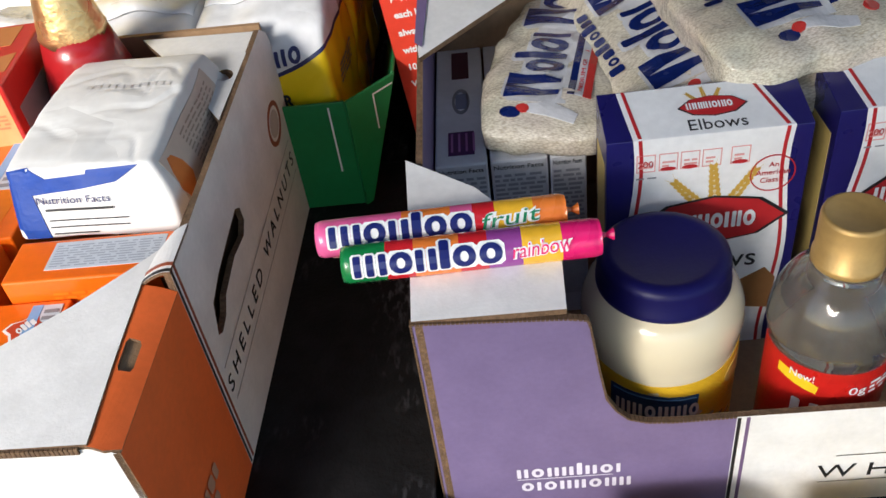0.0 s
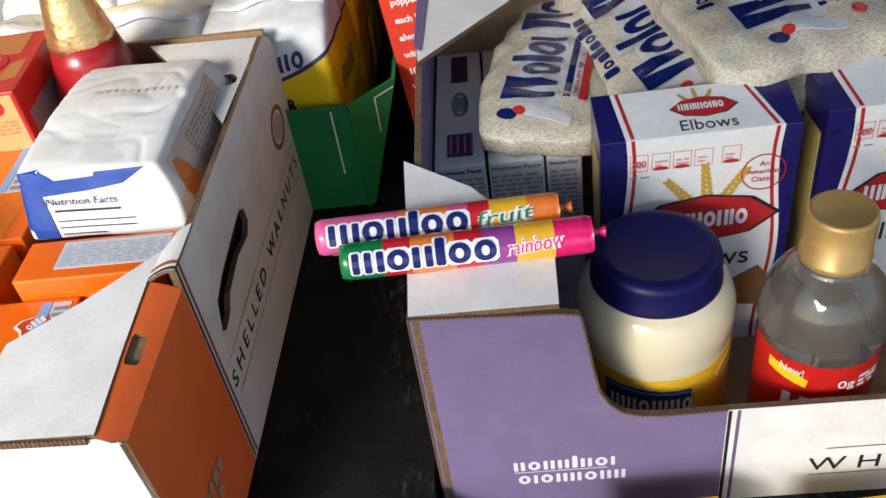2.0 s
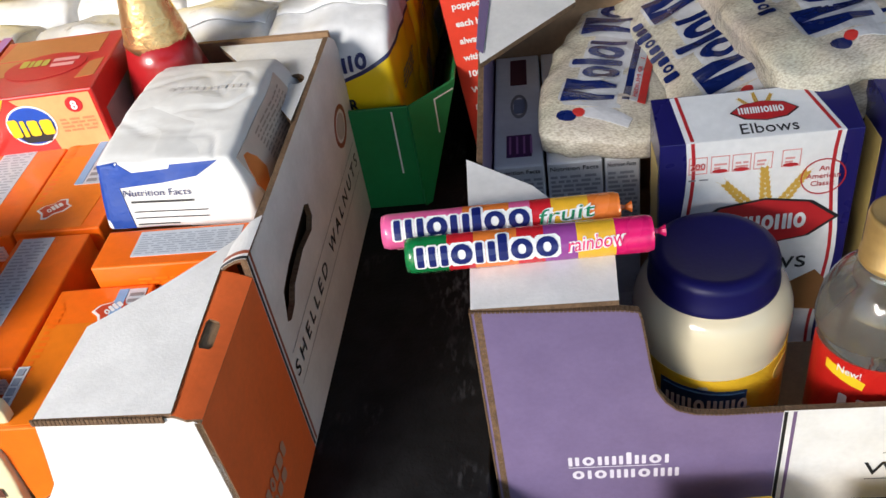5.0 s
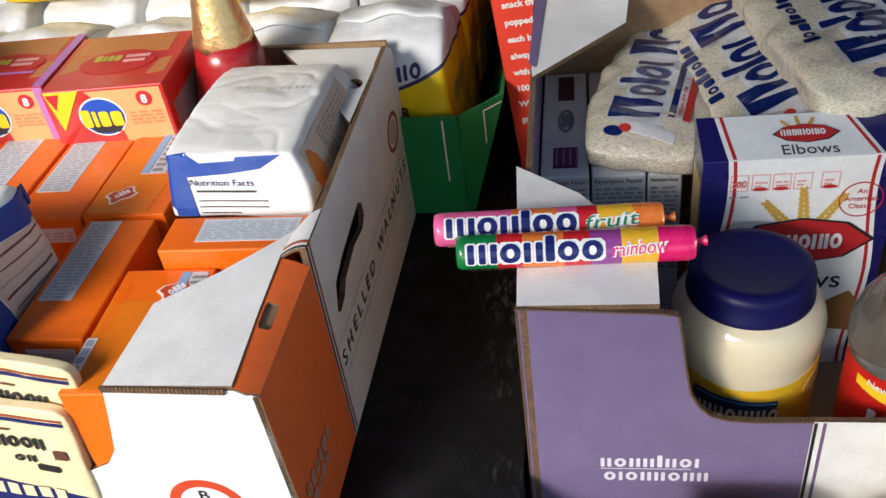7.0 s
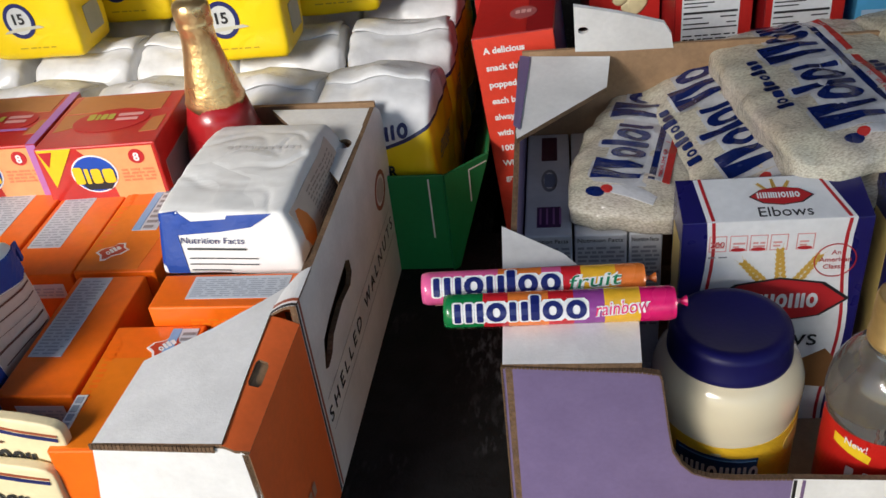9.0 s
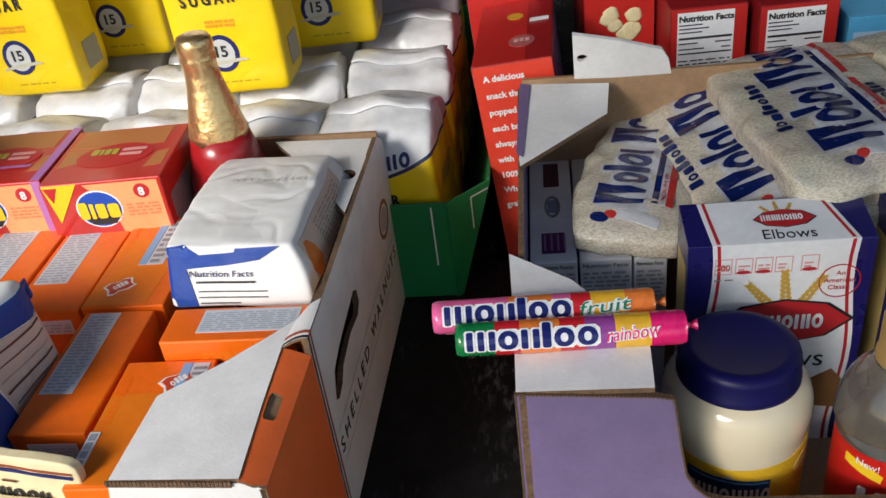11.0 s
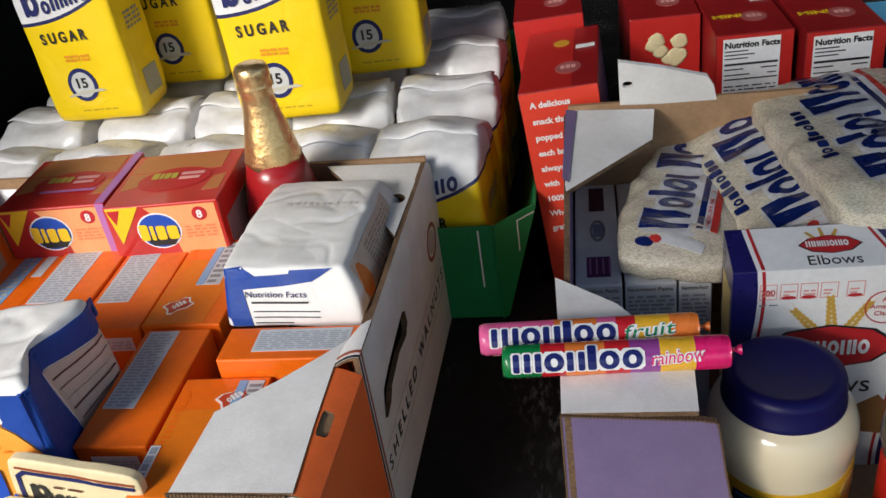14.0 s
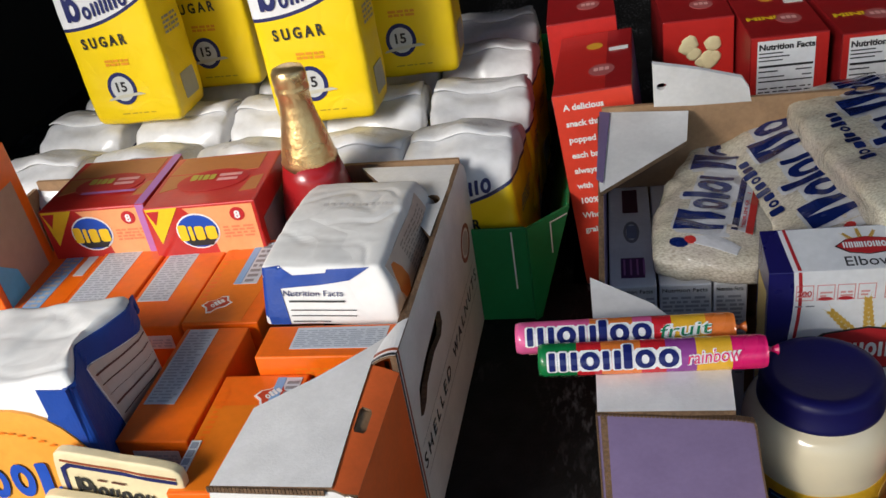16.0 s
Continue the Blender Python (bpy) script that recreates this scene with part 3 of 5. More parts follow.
for i in range(5):
    printed("barcode_mark", rect(-0.0278, -0.044 + 0.0068 * i, -0.0238, -0.0390 + 0.0068 * i), LABEL_INK, code, at(0, 0, 0.1408), "", None, 0.0006)
popcorn(-0.2765, -0.184, 0.354, 0.388, 0.157, "label", 3)
popcorn(-0.356, -0.296, 0.409, 0.525, 0.146, "flag", 5)
popcorn(-0.411, -0.358, 0.408, 0.530, 0.145, "label", 6)
popcorn(-0.471, -0.413, 0.409, 0.530, 0.146, "label", 7)
popcorn(-0.530, -0.473, 0.409, 0.530, 0.144, "blue", 8)
tall, tbody = carton("carton", 0.06, 0.085, 0.250, ORANGE, pose(-0.545, 0.475, 0.004, 0, -1.5, 4), "tall orange carton with pale blue and cream panels")
printed("panel", rect(-0.028, 0.05, 0.030, 0.22), mat("cream print", (0.40, 0.30, 0.24), 0.4), tbody, SIDE @ at(0, 0, 0.03))
printed("panel", [(-0.036, 0.10), (0.0, 0.10), (-0.01, 0.16), (-0.036, 0.18)], ink("sky blue", (0.10, 0.45, 0.75)), tbody, SIDE @ at(0, 0, 0.0304))

# crackers
PEACH = ink("peach", (0.85, 0.36, 0.15))
LILAC = ink("lilac", (0.42, 0.16, 0.42))
TAN = ink("cracker tan", (0.46, 0.17, 0.055))


def crackers(x, m, label, lilac):
    t, body = carton("cracker_box", 0.096, 0.092, 0.187, RED, m, label, "cracker boxes in the tray")
    f = FRONT @ at(0, 0.187, 0.046)
    printed("print_panel", [(0.008, -0.05), (0.045, -0.05), (0.045, -0.0025), (-0.014, -0.0025), (0.004, -0.022)], PEACH, body, f)
    printed("corner_flash", [(-0.046, -0.001), (-0.018, -0.001), (-0.040, -0.034)], YELLOW, body, f @ at(0, 0, 0.0003))
    printed("corner_flash_mark", [(-0.045, -0.003), (-0.034, -0.003), (-0.040, -0.016)], INK_RED, body, f @ at(0, 0, 0.0006))
    em = printed("emblem", oval(-0.006, -0.024, 0.0185, 0.0165, 24), INK_WHITE, body, f @ at(0, 0, 0.0004))
    printed("emblem_field", oval(-0.006, -0.024, 0.0172, 0.0152, 24), BLUE, em, f @ at(0, 0, 0.0007))
    printed("emblem_field", [(-0.0215, -0.028), (0.0105, -0.027), (0.004, -0.0375), (-0.014, -0.0375)], INK_BLACK, em, f @ at(0, 0, 0.0009))
    brand([(-0.0225, -0.032, 0.0075, 0.0150, 0), (-0.0135, -0.032, 0.0034, 0.0135, 0), (-0.0085, -0.032, 0.0078, 0.0130, 0), (0.0008, -0.032, 0.0090, 0.0125, 0)], YELLOW, em, f @ at(0, 0, 0.001))
    ring = printed("badge", oval(0.031, -0.011, 0.0062, 0.0062, 18), INK_RED, body, f @ at(0, 0, 0.0004))
    words("8", 0.0095, INK_WHITE, ring, f @ at(0.031, -0.0145, 0.0006), align="CENTER", bold=0.0003)
    bars(fine_print(0.016, -0.032, 0.042, -0.020, 4, int(x * 100)), ink("coral", (0.75, 0.22, 0.10)), body, f @ at(0, 0, 0.0003))
    up = at(0, 0, 0.187)
    printed("top_panel", [(-0.044, 0.012), (0.036, 0.012), (0.036, 0.042), (-0.040, 0.044)], TAN, body, up)
    printed("top_panel", [(-0.043, -0.020), (-0.014, -0.006), (-0.02, 0.010), (-0.044, 0.010)], TAN, body, up)
    printed("top_panel", [(0.03, -0.028), (0.044, -0.026), (0.044, 0.0), (0.034, -0.004)], TAN, body, up)
    top = printed("emblem", oval(0.0, -0.004, 0.031, 0.020, 24, 6), INK_RED, body, up @ at(0, 0, 0.0003))
    brand([(-0.021, -0.004, 0.006, 0.011, 0), (-0.014, -0.004, 0.003, 0.010, 0), (-0.010, -0.004, 0.005, 0.010, 0), (-0.004, -0.004, 0.005, 0.010, 0)], ink("olive gold", (0.45, 0.36, 0.06)), top, up @ at(0, 0, 0.0005))
    bars([(0.004, 0.001, 0.024, 0.006), (0.004, -0.007, 0.022, -0.002)], mat("pale red print", (0.72, 0.35, 0.33)), top, up @ at(0, 0, 0.0005))
    printed("nutrition_panel", rect(-0.036, 0.03, 0.036, 0.165), ink("smoke", (0.22, 0.17, 0.19)), body, SIDE @ at(0, 0, 0.048))
    if lilac:
        printed("edge_band", rect(0.0405, -0.046, 0.048, 0.046), LILAC, body, up @ at(0, 0, 0.0006))
        printed("edge_band", rect(0.0405, -0.12, 0.048, 0.0), LILAC, body, f @ at(0, 0, 0.0006))
        bars([(-0.02, -0.022, 0.030, -0.018)], LILAC, body, up @ at(0, 0, 0.0006))
    return t


crackers(1, pose(-0.372, 0.556, 0.004, 0, 0, 3.0), "red cracker box with peach front panel", False)
crackers(2, pose(-0.470, 0.561, 0.004, 0, 0, 2.0), "red cracker box with lilac edge", True)

# sparkling cider bottle
FOIL = mat("gold foil", (0.90, 0.62, 0.30), 0.28, 0.05, 0.008, 0.4, 0.005, metal=0.9)
bottle = thing("cider_bottle", pose(-0.289, 0.574, 0.004, 0, -0.6, 0), "dark bottle with gold foil neck and red label", "bottle")
part("glass_body", lathe([(r * 0.86, z) for r, z in [(0.036, 0), (0.041, 0.006), (0.0415, 0.09), (0.040, 0.115), (0.036, 0.14), (0.030, 0.160), (0.026, 0.175), (0.022, 0.186)]]), mat("dark bottle glass", (0.02, 0.012, 0.008), 0.08, coat=0.5), bottle, "", None, True)
part("neck_label", lathe([(r * 0.86, z) for r, z in [(0.0412, 0.10), (0.0410, 0.125), (0.0390, 0.145), (0.0352, 0.162), (0.0310, 0.178), (0.0272, 0.192)]]), mat("red label", (0.34, 0.012, 0.015), 0.3, coat=0.4), bottle, "glossy red label", None, True)
foil = lathe([(r * 0.86, z) for r, z in [(0.0282, 0.188), (0.0270, 0.194), (0.0248, 0.204), (0.0208, 0.219), (0.0172, 0.232), (0.0155, 0.243), (0.0153, 0.250), (0.0163, 0.252), (0.0165, 0.2555), (0.0155, 0.2575), (0.0163, 0.2595), (0.0166, 0.264), (0.0163, 0.2685), (0.0145, 0.2715), (0.008, 0.2735)]], 48)
for v in foil.verts:
    a = math.atan2(v.co.y, v.co.x)
    k = 1 + 0.02 * noise.noise(Vector((v.co.x * 90, v.co.y * 90, v.co.z * 60)))
    v.co.x, v.co.y = v.co.x * k, v.co.y * k
    if v.co.z < 0.191:
        v.co.z += 0.005 * math.sin(a * 2 + 0.6)
part("foil", foil, FOIL, bottle, "crinkled gold foil", None, True)
bars([(-0.012, 0.0, 0.010, 0.0035), (-0.006, -0.006, 0.008, -0.0035)], mat("pale red print", (0.72, 0.35, 0.33)), bottle, pose(-0.004, -0.0345, 0.125, 80, 0, 0))


# ---------------------------------------------------------------- paper bags of flour
def crinkled(m, scale=20, strength=0.19):
    """Sharp paper creases as relief."""
    n, l = m.node_tree.nodes, m.node_tree.links
    co = n.new("ShaderNodeTexCoord")
    vor = n.new("ShaderNodeTexVoronoi")
    vor.feature, vor.inputs["Scale"].default_value = "DISTANCE_TO_EDGE", scale
    wob = n.new("ShaderNodeTexNoise")
    wob.inputs["Scale"].default_value = 23
    mixv = n.new("ShaderNodeVectorMath")
    mixv.operation = "MULTIPLY_ADD"
    mixv.inputs[1].default_value = (0.05, 0.05, 0.05)
    l.new(co.outputs["Object"], wob.inputs["Vector"])
    l.new(wob.outputs["Color"], mixv.inputs[0])
    l.new(co.outputs["Object"], mixv.inputs[2])
    l.new(mixv.outputs[0], vor.inputs["Vector"])
    b2 = n.new("ShaderNodeBump")
    b2.inputs["Strength"].default_value, b2.inputs["Distance"].default_value = strength, 0.006
    r = n.new("ShaderNodeMapRange")
    r.inputs["From Max"].default_value = 0.35
    l.new(vor.outputs["Distance"], r.inputs["Value"])
    l.new(r.outputs[0], b2.inputs["Height"])
    l.new(b2.outputs[0], n["Principled BSDF"].inputs["Normal"])
    return m


CREASED = crinkled(mat("creased white paper", (0.80, 0.79, 0.77), 0.62, 0.03, 0.006, 0.0, 0.006), 14, 0.15)
FLOUR_BLUE = mat("flour bag blue", (0.003, 0.048, 0.30), 0.55, 0.08, 0.006, 0.3, 0.006)


def folds(x, y, seed, deep):
    """Sharp paper folds that run across a bag, each with its own slant."""
    d = 0.0
    for k, (turn, pitch, off) in enumerate(((12, 0.041, 0.3), (-24, 0.053, 0.8), (38, 0.067, 0.1), (-62, 0.083, 0.6))):
        a = radians(turn + 9 * math.sin(seed + k))
        u = (y * math.cos(a) + x * math.sin(a)) / pitch + off + 0.35 * noise.noise(Vector((x * 22, y * 22, seed + k)))
        w = max(0.0, noise.noise(Vector((x * 16 + k, y * 16, seed * 2))) + 0.25)
        d -= deep * w * max(0.0, 1 - abs((u % 1.0) - 0.5) * 11)
    return d


def flour_shape(q, p):
    k = (q.y + 0.075) / 0.15
    top = max(0.0, q.z / 0.040)
    far = max(0.0, k - 0.55) / 0.45
    rise = 0.006 * top * math.sin(k * math.pi) - 0.003 * top * far ** 2 + 0.004 * top * max(0.0, 0.25 - k) / 0.25
    x = q.x * (1 - (0.12 if q.x > 0 else -0.04) * k * top) - 0.014 * min(1.0, top) ** 2 * min(1.0, max(0.0, (q.x - 0.010) / 0.036))
    return Vector((x, q.y + 0.016 * top * (1 - k), q.z + rise + top * folds(q.x, q.y, 2.0, 0.0020)))


flour = thing("flour_bag", pose(-0.233, 0.476, 0.1465, 0, 0, -3), "crumpled white paper flour bag with blue base, lying on cartons", "bag")
bm = soft_box(0.100, 0.150, 0.037, 30, 44, 0.0012, 0.03, 2.0, flour_shape, 0.0012)
ft = tree_of(bm)
bag = part("bag", bm, CREASED, flour, "", None, True)
F1 = pose(0, -0.066, 0.018, 66, 0, 0)
s1 = snap(ft, F1)
printed("base_print", [(-0.0495, 0.016), (-0.0490, -0.019), (-0.030, -0.019), (-0.036, 0.007), (-0.006, 0.0095), (0.016, 0.0125), (0.031, 0.0215), (0.0, 0.0205), (-0.001, 0.0180), (-0.026, 0.0165), (-0.036, 0.0235), (-0.0490, 0.0220)], FLOUR_BLUE, bag, F1, "", s1, 0.0004, (), 4)
bars([(-0.030, -0.003, 0.012, -0.0015), (-0.029, -0.009, 0.020, -0.0082), (-0.029, -0.013, 0.020, -0.0122), (-0.028, -0.017, 0.0, -0.0162)], INK_BLACK, bag, F1, s1, 0.0008)
words("Nutrition Facts", 0.0062, NAVY, bag, F1 @ at(-0.034, 0.0015, 0), "", 0.0008, "LEFT", 0.045, snap(ft, F1 @ at(-0.034, 0.0015, 0)))
S1 = pose(0.05, 0, 0.02, 90, 0, 90)
s1 = snap(ft, S1)
printed("side_print", rect(-0.055, -0.012, 0.05, 0.016), mat("pale tan print", (0.62, 0.52, 0.44), 0.5), bag, S1, "", s1, 0.0004, (), 5)
printed("picture", [(-0.056, -0.004), (-0.052, -0.012), (-0.042, -0.012), (-0.036, -0.004), (-0.038, 0.005), (-0.043, 0.012), (-0.048, 0.013), (-0.053, 0.006)], ink("caramel", (0.68, 0.20, 0.04)), bag, S1, "orange food picture", s1, 0.0008, (), 3)
bars(fine_print(-0.022, -0.010, 0.04, 0.014, 9, 5, 0.6), ink("pale brown", (0.34, 0.27, 0.22)), bag, S1, s1, 0.0009)
TOPF = pose(0, 0, 0.05)
bars([(-0.028 + 0.0052 * i, 0.020 + 0.001 * math.sin(i), -0.0245 + 0.0052 * i, 0.0245 + 0.001 * math.sin(i)) for i in range(11)], ink("faint grey", (0.60, 0.58, 0.57)), bag, TOPF, snap(ft, TOPF), 0.0005, "stamped_code")



def gusset(q, p):
    """The sides fold inwards towards the top."""
    k = min(1.0, max(0.0, (q.z - 0.095) / 0.1))
    side = max(0.0, (abs(p.x) - 0.75) / 0.25)
    pinch = 0.020 * k * side * max(0.0, 1 - abs(q.y + 0.006) / 0.040)
    tilt = 0.012 * k * max(0.0, q.x / 0.061)
    return Vector((q.x - math.copysign(pinch, p.x), q.y * (1 - 0.10 * k), q.z + tilt * 0.5 + k * folds(q.x, q.y, 5.0, 0.003)))


flour2 = thing("flour_bag", pose(-0.4125, 0.318, 0.004, 0, 0, 2), "standing white and blue paper flour bag with orange disc", "bag")
bm = soft_box(0.122, 0.098, 0.197, 22, 34, 0.0025, 0.035, 7.0, gusset, 0.003)
ft2 = tree_of(bm)
bag2 = part("bag", bm, CREASED, flour2, "", None, True)
F2 = pose(0, -0.049, 0.1, 90, 0, 0)
s2 = snap(ft2, F2)
printed("blue_print", [(-0.01, -0.10), (0.060, -0.10), (0.0605, 0.097), (0.055, 0.0965), (0.0435, 0.086), (0.030, 0.060), (0.015, 0.0)], FLOUR_BLUE, bag2, F2, "", s2, 0.0010, (), 12)
printed("disc", oval(0.012, 0.030, 0.050, 0.053, 30), ink("disc orange", (0.85, 0.36, 0.05)), bag2, F2, "orange disc", s2, 0.0022, (), 9)
brand([(-0.020, 0.016, 0.014, 0.024, 1), (-0.003, 0.017, 0.016, 0.026, 1), (0.017, 0.018, 0.008, 0.026, 0), (0.027, 0.018, 0.008, 0.007, 0), (0.004, 0.000, 0.007, 0.011, 0), (0.013, 0.000, 0.006, 0.009, 1), (0.021, 0.000, 0.006, 0.013, 0), (0.029, 0.000, 0.003, 0.010, 0)], BLUE, bag2, F2, s2, 0.0036)
bars([(-0.02 + 0.006 * i, 0.067 - 0.0004 * (i - 4) ** 2, -0.016 + 0.006 * i, 0.0685 - 0.0004 * (i - 4) ** 2) for i in range(10)], AMBER, bag2, F2, s2, 0.0034)
K2 = pose(0.0585, -0.0465, 0.1, 90, 0, 45)
printed("blue_print", rect(-0.014, -0.10, 0.014, 0.0955), FLOUR_BLUE, bag2, K2, "", snap(ft2, K2), 0.0016, (), 14)
S2 = pose(0.062, 0, 0.1, 90, 0, 90)
s2 = snap(ft2, S2)
printed("blue_print", [(-0.049, -0.06), (-0.006, -0.06), (-0.011, 0.083), (0.036, 0.077), (0.049, 0.084), (0.048, 0.0975), (0.0, 0.0975), (-0.049, 0.0975)], FLOUR_BLUE, bag2, S2, "", s2, 0.0010, (), 10)
printed("side_print", [(-0.0045, -0.06), (0.047, -0.06), (0.047, 0.078), (0.036, 0.0755), (-0.0095, 0.0815)], mat("pale tan print", (0.62, 0.52, 0.44), 0.5), bag2, S2, "", s2, 0.0004, (), 6)
bars([(-0.006 + 0.0005 * i, 0.072 - 0.008 * i, 0.040, 0.0735 - 0.008 * i - 0.0006 * (i % 3)) for i in range(12)], INK_BROWN, bag2, S2, s2, 0.0009)
printed("white_edge", [(-0.011, 0.083), (-0.0092, 0.083), (-0.0042, -0.06), (-0.006, -0.06)], INK_WHITE, bag2, S2, "", s2, 0.001, (), 3)

# mix packets standing at the front of the tray
CREAM = mat("cream paper", (0.74, 0.62, 0.38), 0.5, 0.06, 0.006, 0.2, 0.006)


def packet(m, label, band):
    t = thing("mix_packet", m, label, "packet", "mix packets in the tray")
    bm = soft_box(0.084, 0.007, 0.120, 14, 14, 0.001, 0.02, 3.0 if band else 5.0, None, 0.001)
    tree = tree_of(bm)
    b = part("body", bm, CREAM, t, "", None, True)
    f = pose(0, -0.0035, 0.06, 90, 0, 0)
    s = snap(tree, f)
    printed("border", [(-0.037, 0.02), (-0.034, 0.02), (-0.034, 0.046), (-0.030, 0.049), (0.038, 0.049), (0.038, 0.0515), (-0.032, 0.0515), (-0.037, 0.047)], NAVY, b, f, "", s, 0.0004, (), 3)
    printed("border", rect(-0.036, 0.0525, 0.038, 0.054), INK_RUST, b, f, "", s, 0.0004, (), 3)
    brand([(-0.029, 0.020, 0.0028, 0.022, 0), (-0.028, 0.031, 0.010, 0.011, 1)] + glyphs("ionoon", 0.010, 0.0072, -0.019, 0.0265, 0.16) + glyphs("on", 0.006, 0.006, 0.0, 0.014, 0.3) + [(0.012, 0.007, 0.014, 0.006, 0)], INK_BLACK, b, f, s, 0.0007)
    bars([(-0.014, 0.041, -0.008, 0.0425), (-0.005, 0.041, 0.004, 0.0425), (0.026, 0.02, 0.034, 0.028)], INK_BROWN, b, f, s, 0.0007)
    if band:
        printed("band", [(-0.04, -0.03), (0.04, -0.034), (0.04, -0.015), (-0.04, -0.005)], NAVY, b, f, "navy band", s, 0.0004, (), 4)
        bars([(-0.034 + 0.01 * i, -0.020, -0.027 + 0.01 * i, -0.010) for i in range(6)], CREAM, b, f, s, 0.0008)
    return t


packet(pose(-0.343, 0.2605, 0.045, 1, 8, -4), "cream paper mix packet with dark print", False)
packet(pose(-0.352, 0.2500, 0.018, 0, 7, -3), "cream paper mix packet with navy band", True)


# ---------------------------------------------------------------- green tray with bags of sugar
gt = thing("green_tray", at(-0.40, 0.60, 0), "glossy green cardboard tray holding paper sugar bags", "box")
part("front_panel", block(0.50, 0.003, 0.100, 0.0008), GREEN, gt, "", at(0.03, 0.0025, 0))
part("corner_panel", sheet([(0, 0), (0.007, 0), (0.052, 0.100), (0, 0.100)], 0.003), GREEN, gt, "", pose(0.280, 0.001, 0, 90, 0, 46))
leaning = block(0.003, 0.46, 0.100, 0.0008)
for v in leaning.verts:
    v.co.x -= 0.030 * (1 - v.co.z / 0.1)
part("side_panel", leaning, GREEN, gt, "", at(0.3165, 0.270, 0))
part("bottom", block(0.56, 0.47, 0.003, 0), KRAFT, gt, "", at(-0.006, 0.280, 0))
part("back_panel", block(0.60, 0.003, 0.100, 0), GREEN, gt, "", at(0.012, 0.518, 0))
bars([(0.2665, 0.036, 0.2680, 0.097)], INK_WHITE, gt, FRONT @ at(0, 0, 0.0), None, 0.0006)
bars([(0.026, 0.062, 0.0275, 0.095), (0.0275, 0.0935, 0.048, 0.095)], INK_WHITE, gt, pose(0.280, 0.001, 0, 90, 0, 46), None, 0.0036)


def sugar_material():
    """White paper above, yellow below a navy line that rises to one side."""
    m = mat("sugar bag print", (0.72, 0.72, 0.73), 0.38, 0.08, 0.01, 0.7, 0.012, coat=0.25)
    n, l = m.node_tree.nodes, m.node_tree.links
    co, sep = n.new("ShaderNodeTexCoord"), n.new("ShaderNodeSeparateXYZ")
    l.new(co.outputs["Object"], sep.inputs[0])

    def op(kind, a, b):
        o = n.new("ShaderNodeMath")
        o.operation = kind
        for i, v in enumerate((a, b)):
            if isinstance(v, float):
                o.inputs[i].default_value = v
            else:
                l.new(v, o.inputs[i])
        return o.outputs[0]
    x2 = op("MULTIPLY", sep.outputs[0], sep.outputs[0])
    line = op("ADD", op("ADD", op("MULTIPLY", sep.outputs[0], 0.28), op("MULTIPLY", x2, 3.0)), 0.112)
    d = op("SUBTRACT", sep.outputs[2], line)
    low = op("LESS_THAN", d, 0.0)
    rim = op("LESS_THAN", op("ABSOLUTE", op("SUBTRACT", d, 0.0012), 0.0), 0.0018)
    old = [k.from_socket for k in l if k.to_socket == n["Principled BSDF"].inputs["Base Color"]][0]
    a, b = n.new("ShaderNodeMix"), n.new("ShaderNodeMix")
    for k, colour, fac in ((a, (0.86, 0.60, 0.006, 1), low), (b, (0.015, 0.02, 0.10, 1), rim)):
        k.data_type = "RGBA"
        k.inputs[7].default_value = colour
        l.new(fac, k.inputs[0])
    l.new(old, a.inputs[6])
    l.new(a.outputs[2], b.inputs[6])
    l.new(b.outputs[2], n["Principled BSDF"].inputs["Base Color"])
    return m


SUGAR = sugar_material()
crinkled(SUGAR, 24, 0.10)
SUGAR_TOP = mat("sugar bag top", (0.72, 0.72, 0.73), 0.38, 0.08, 0.01, 0.7, 0.012, coat=0.25)


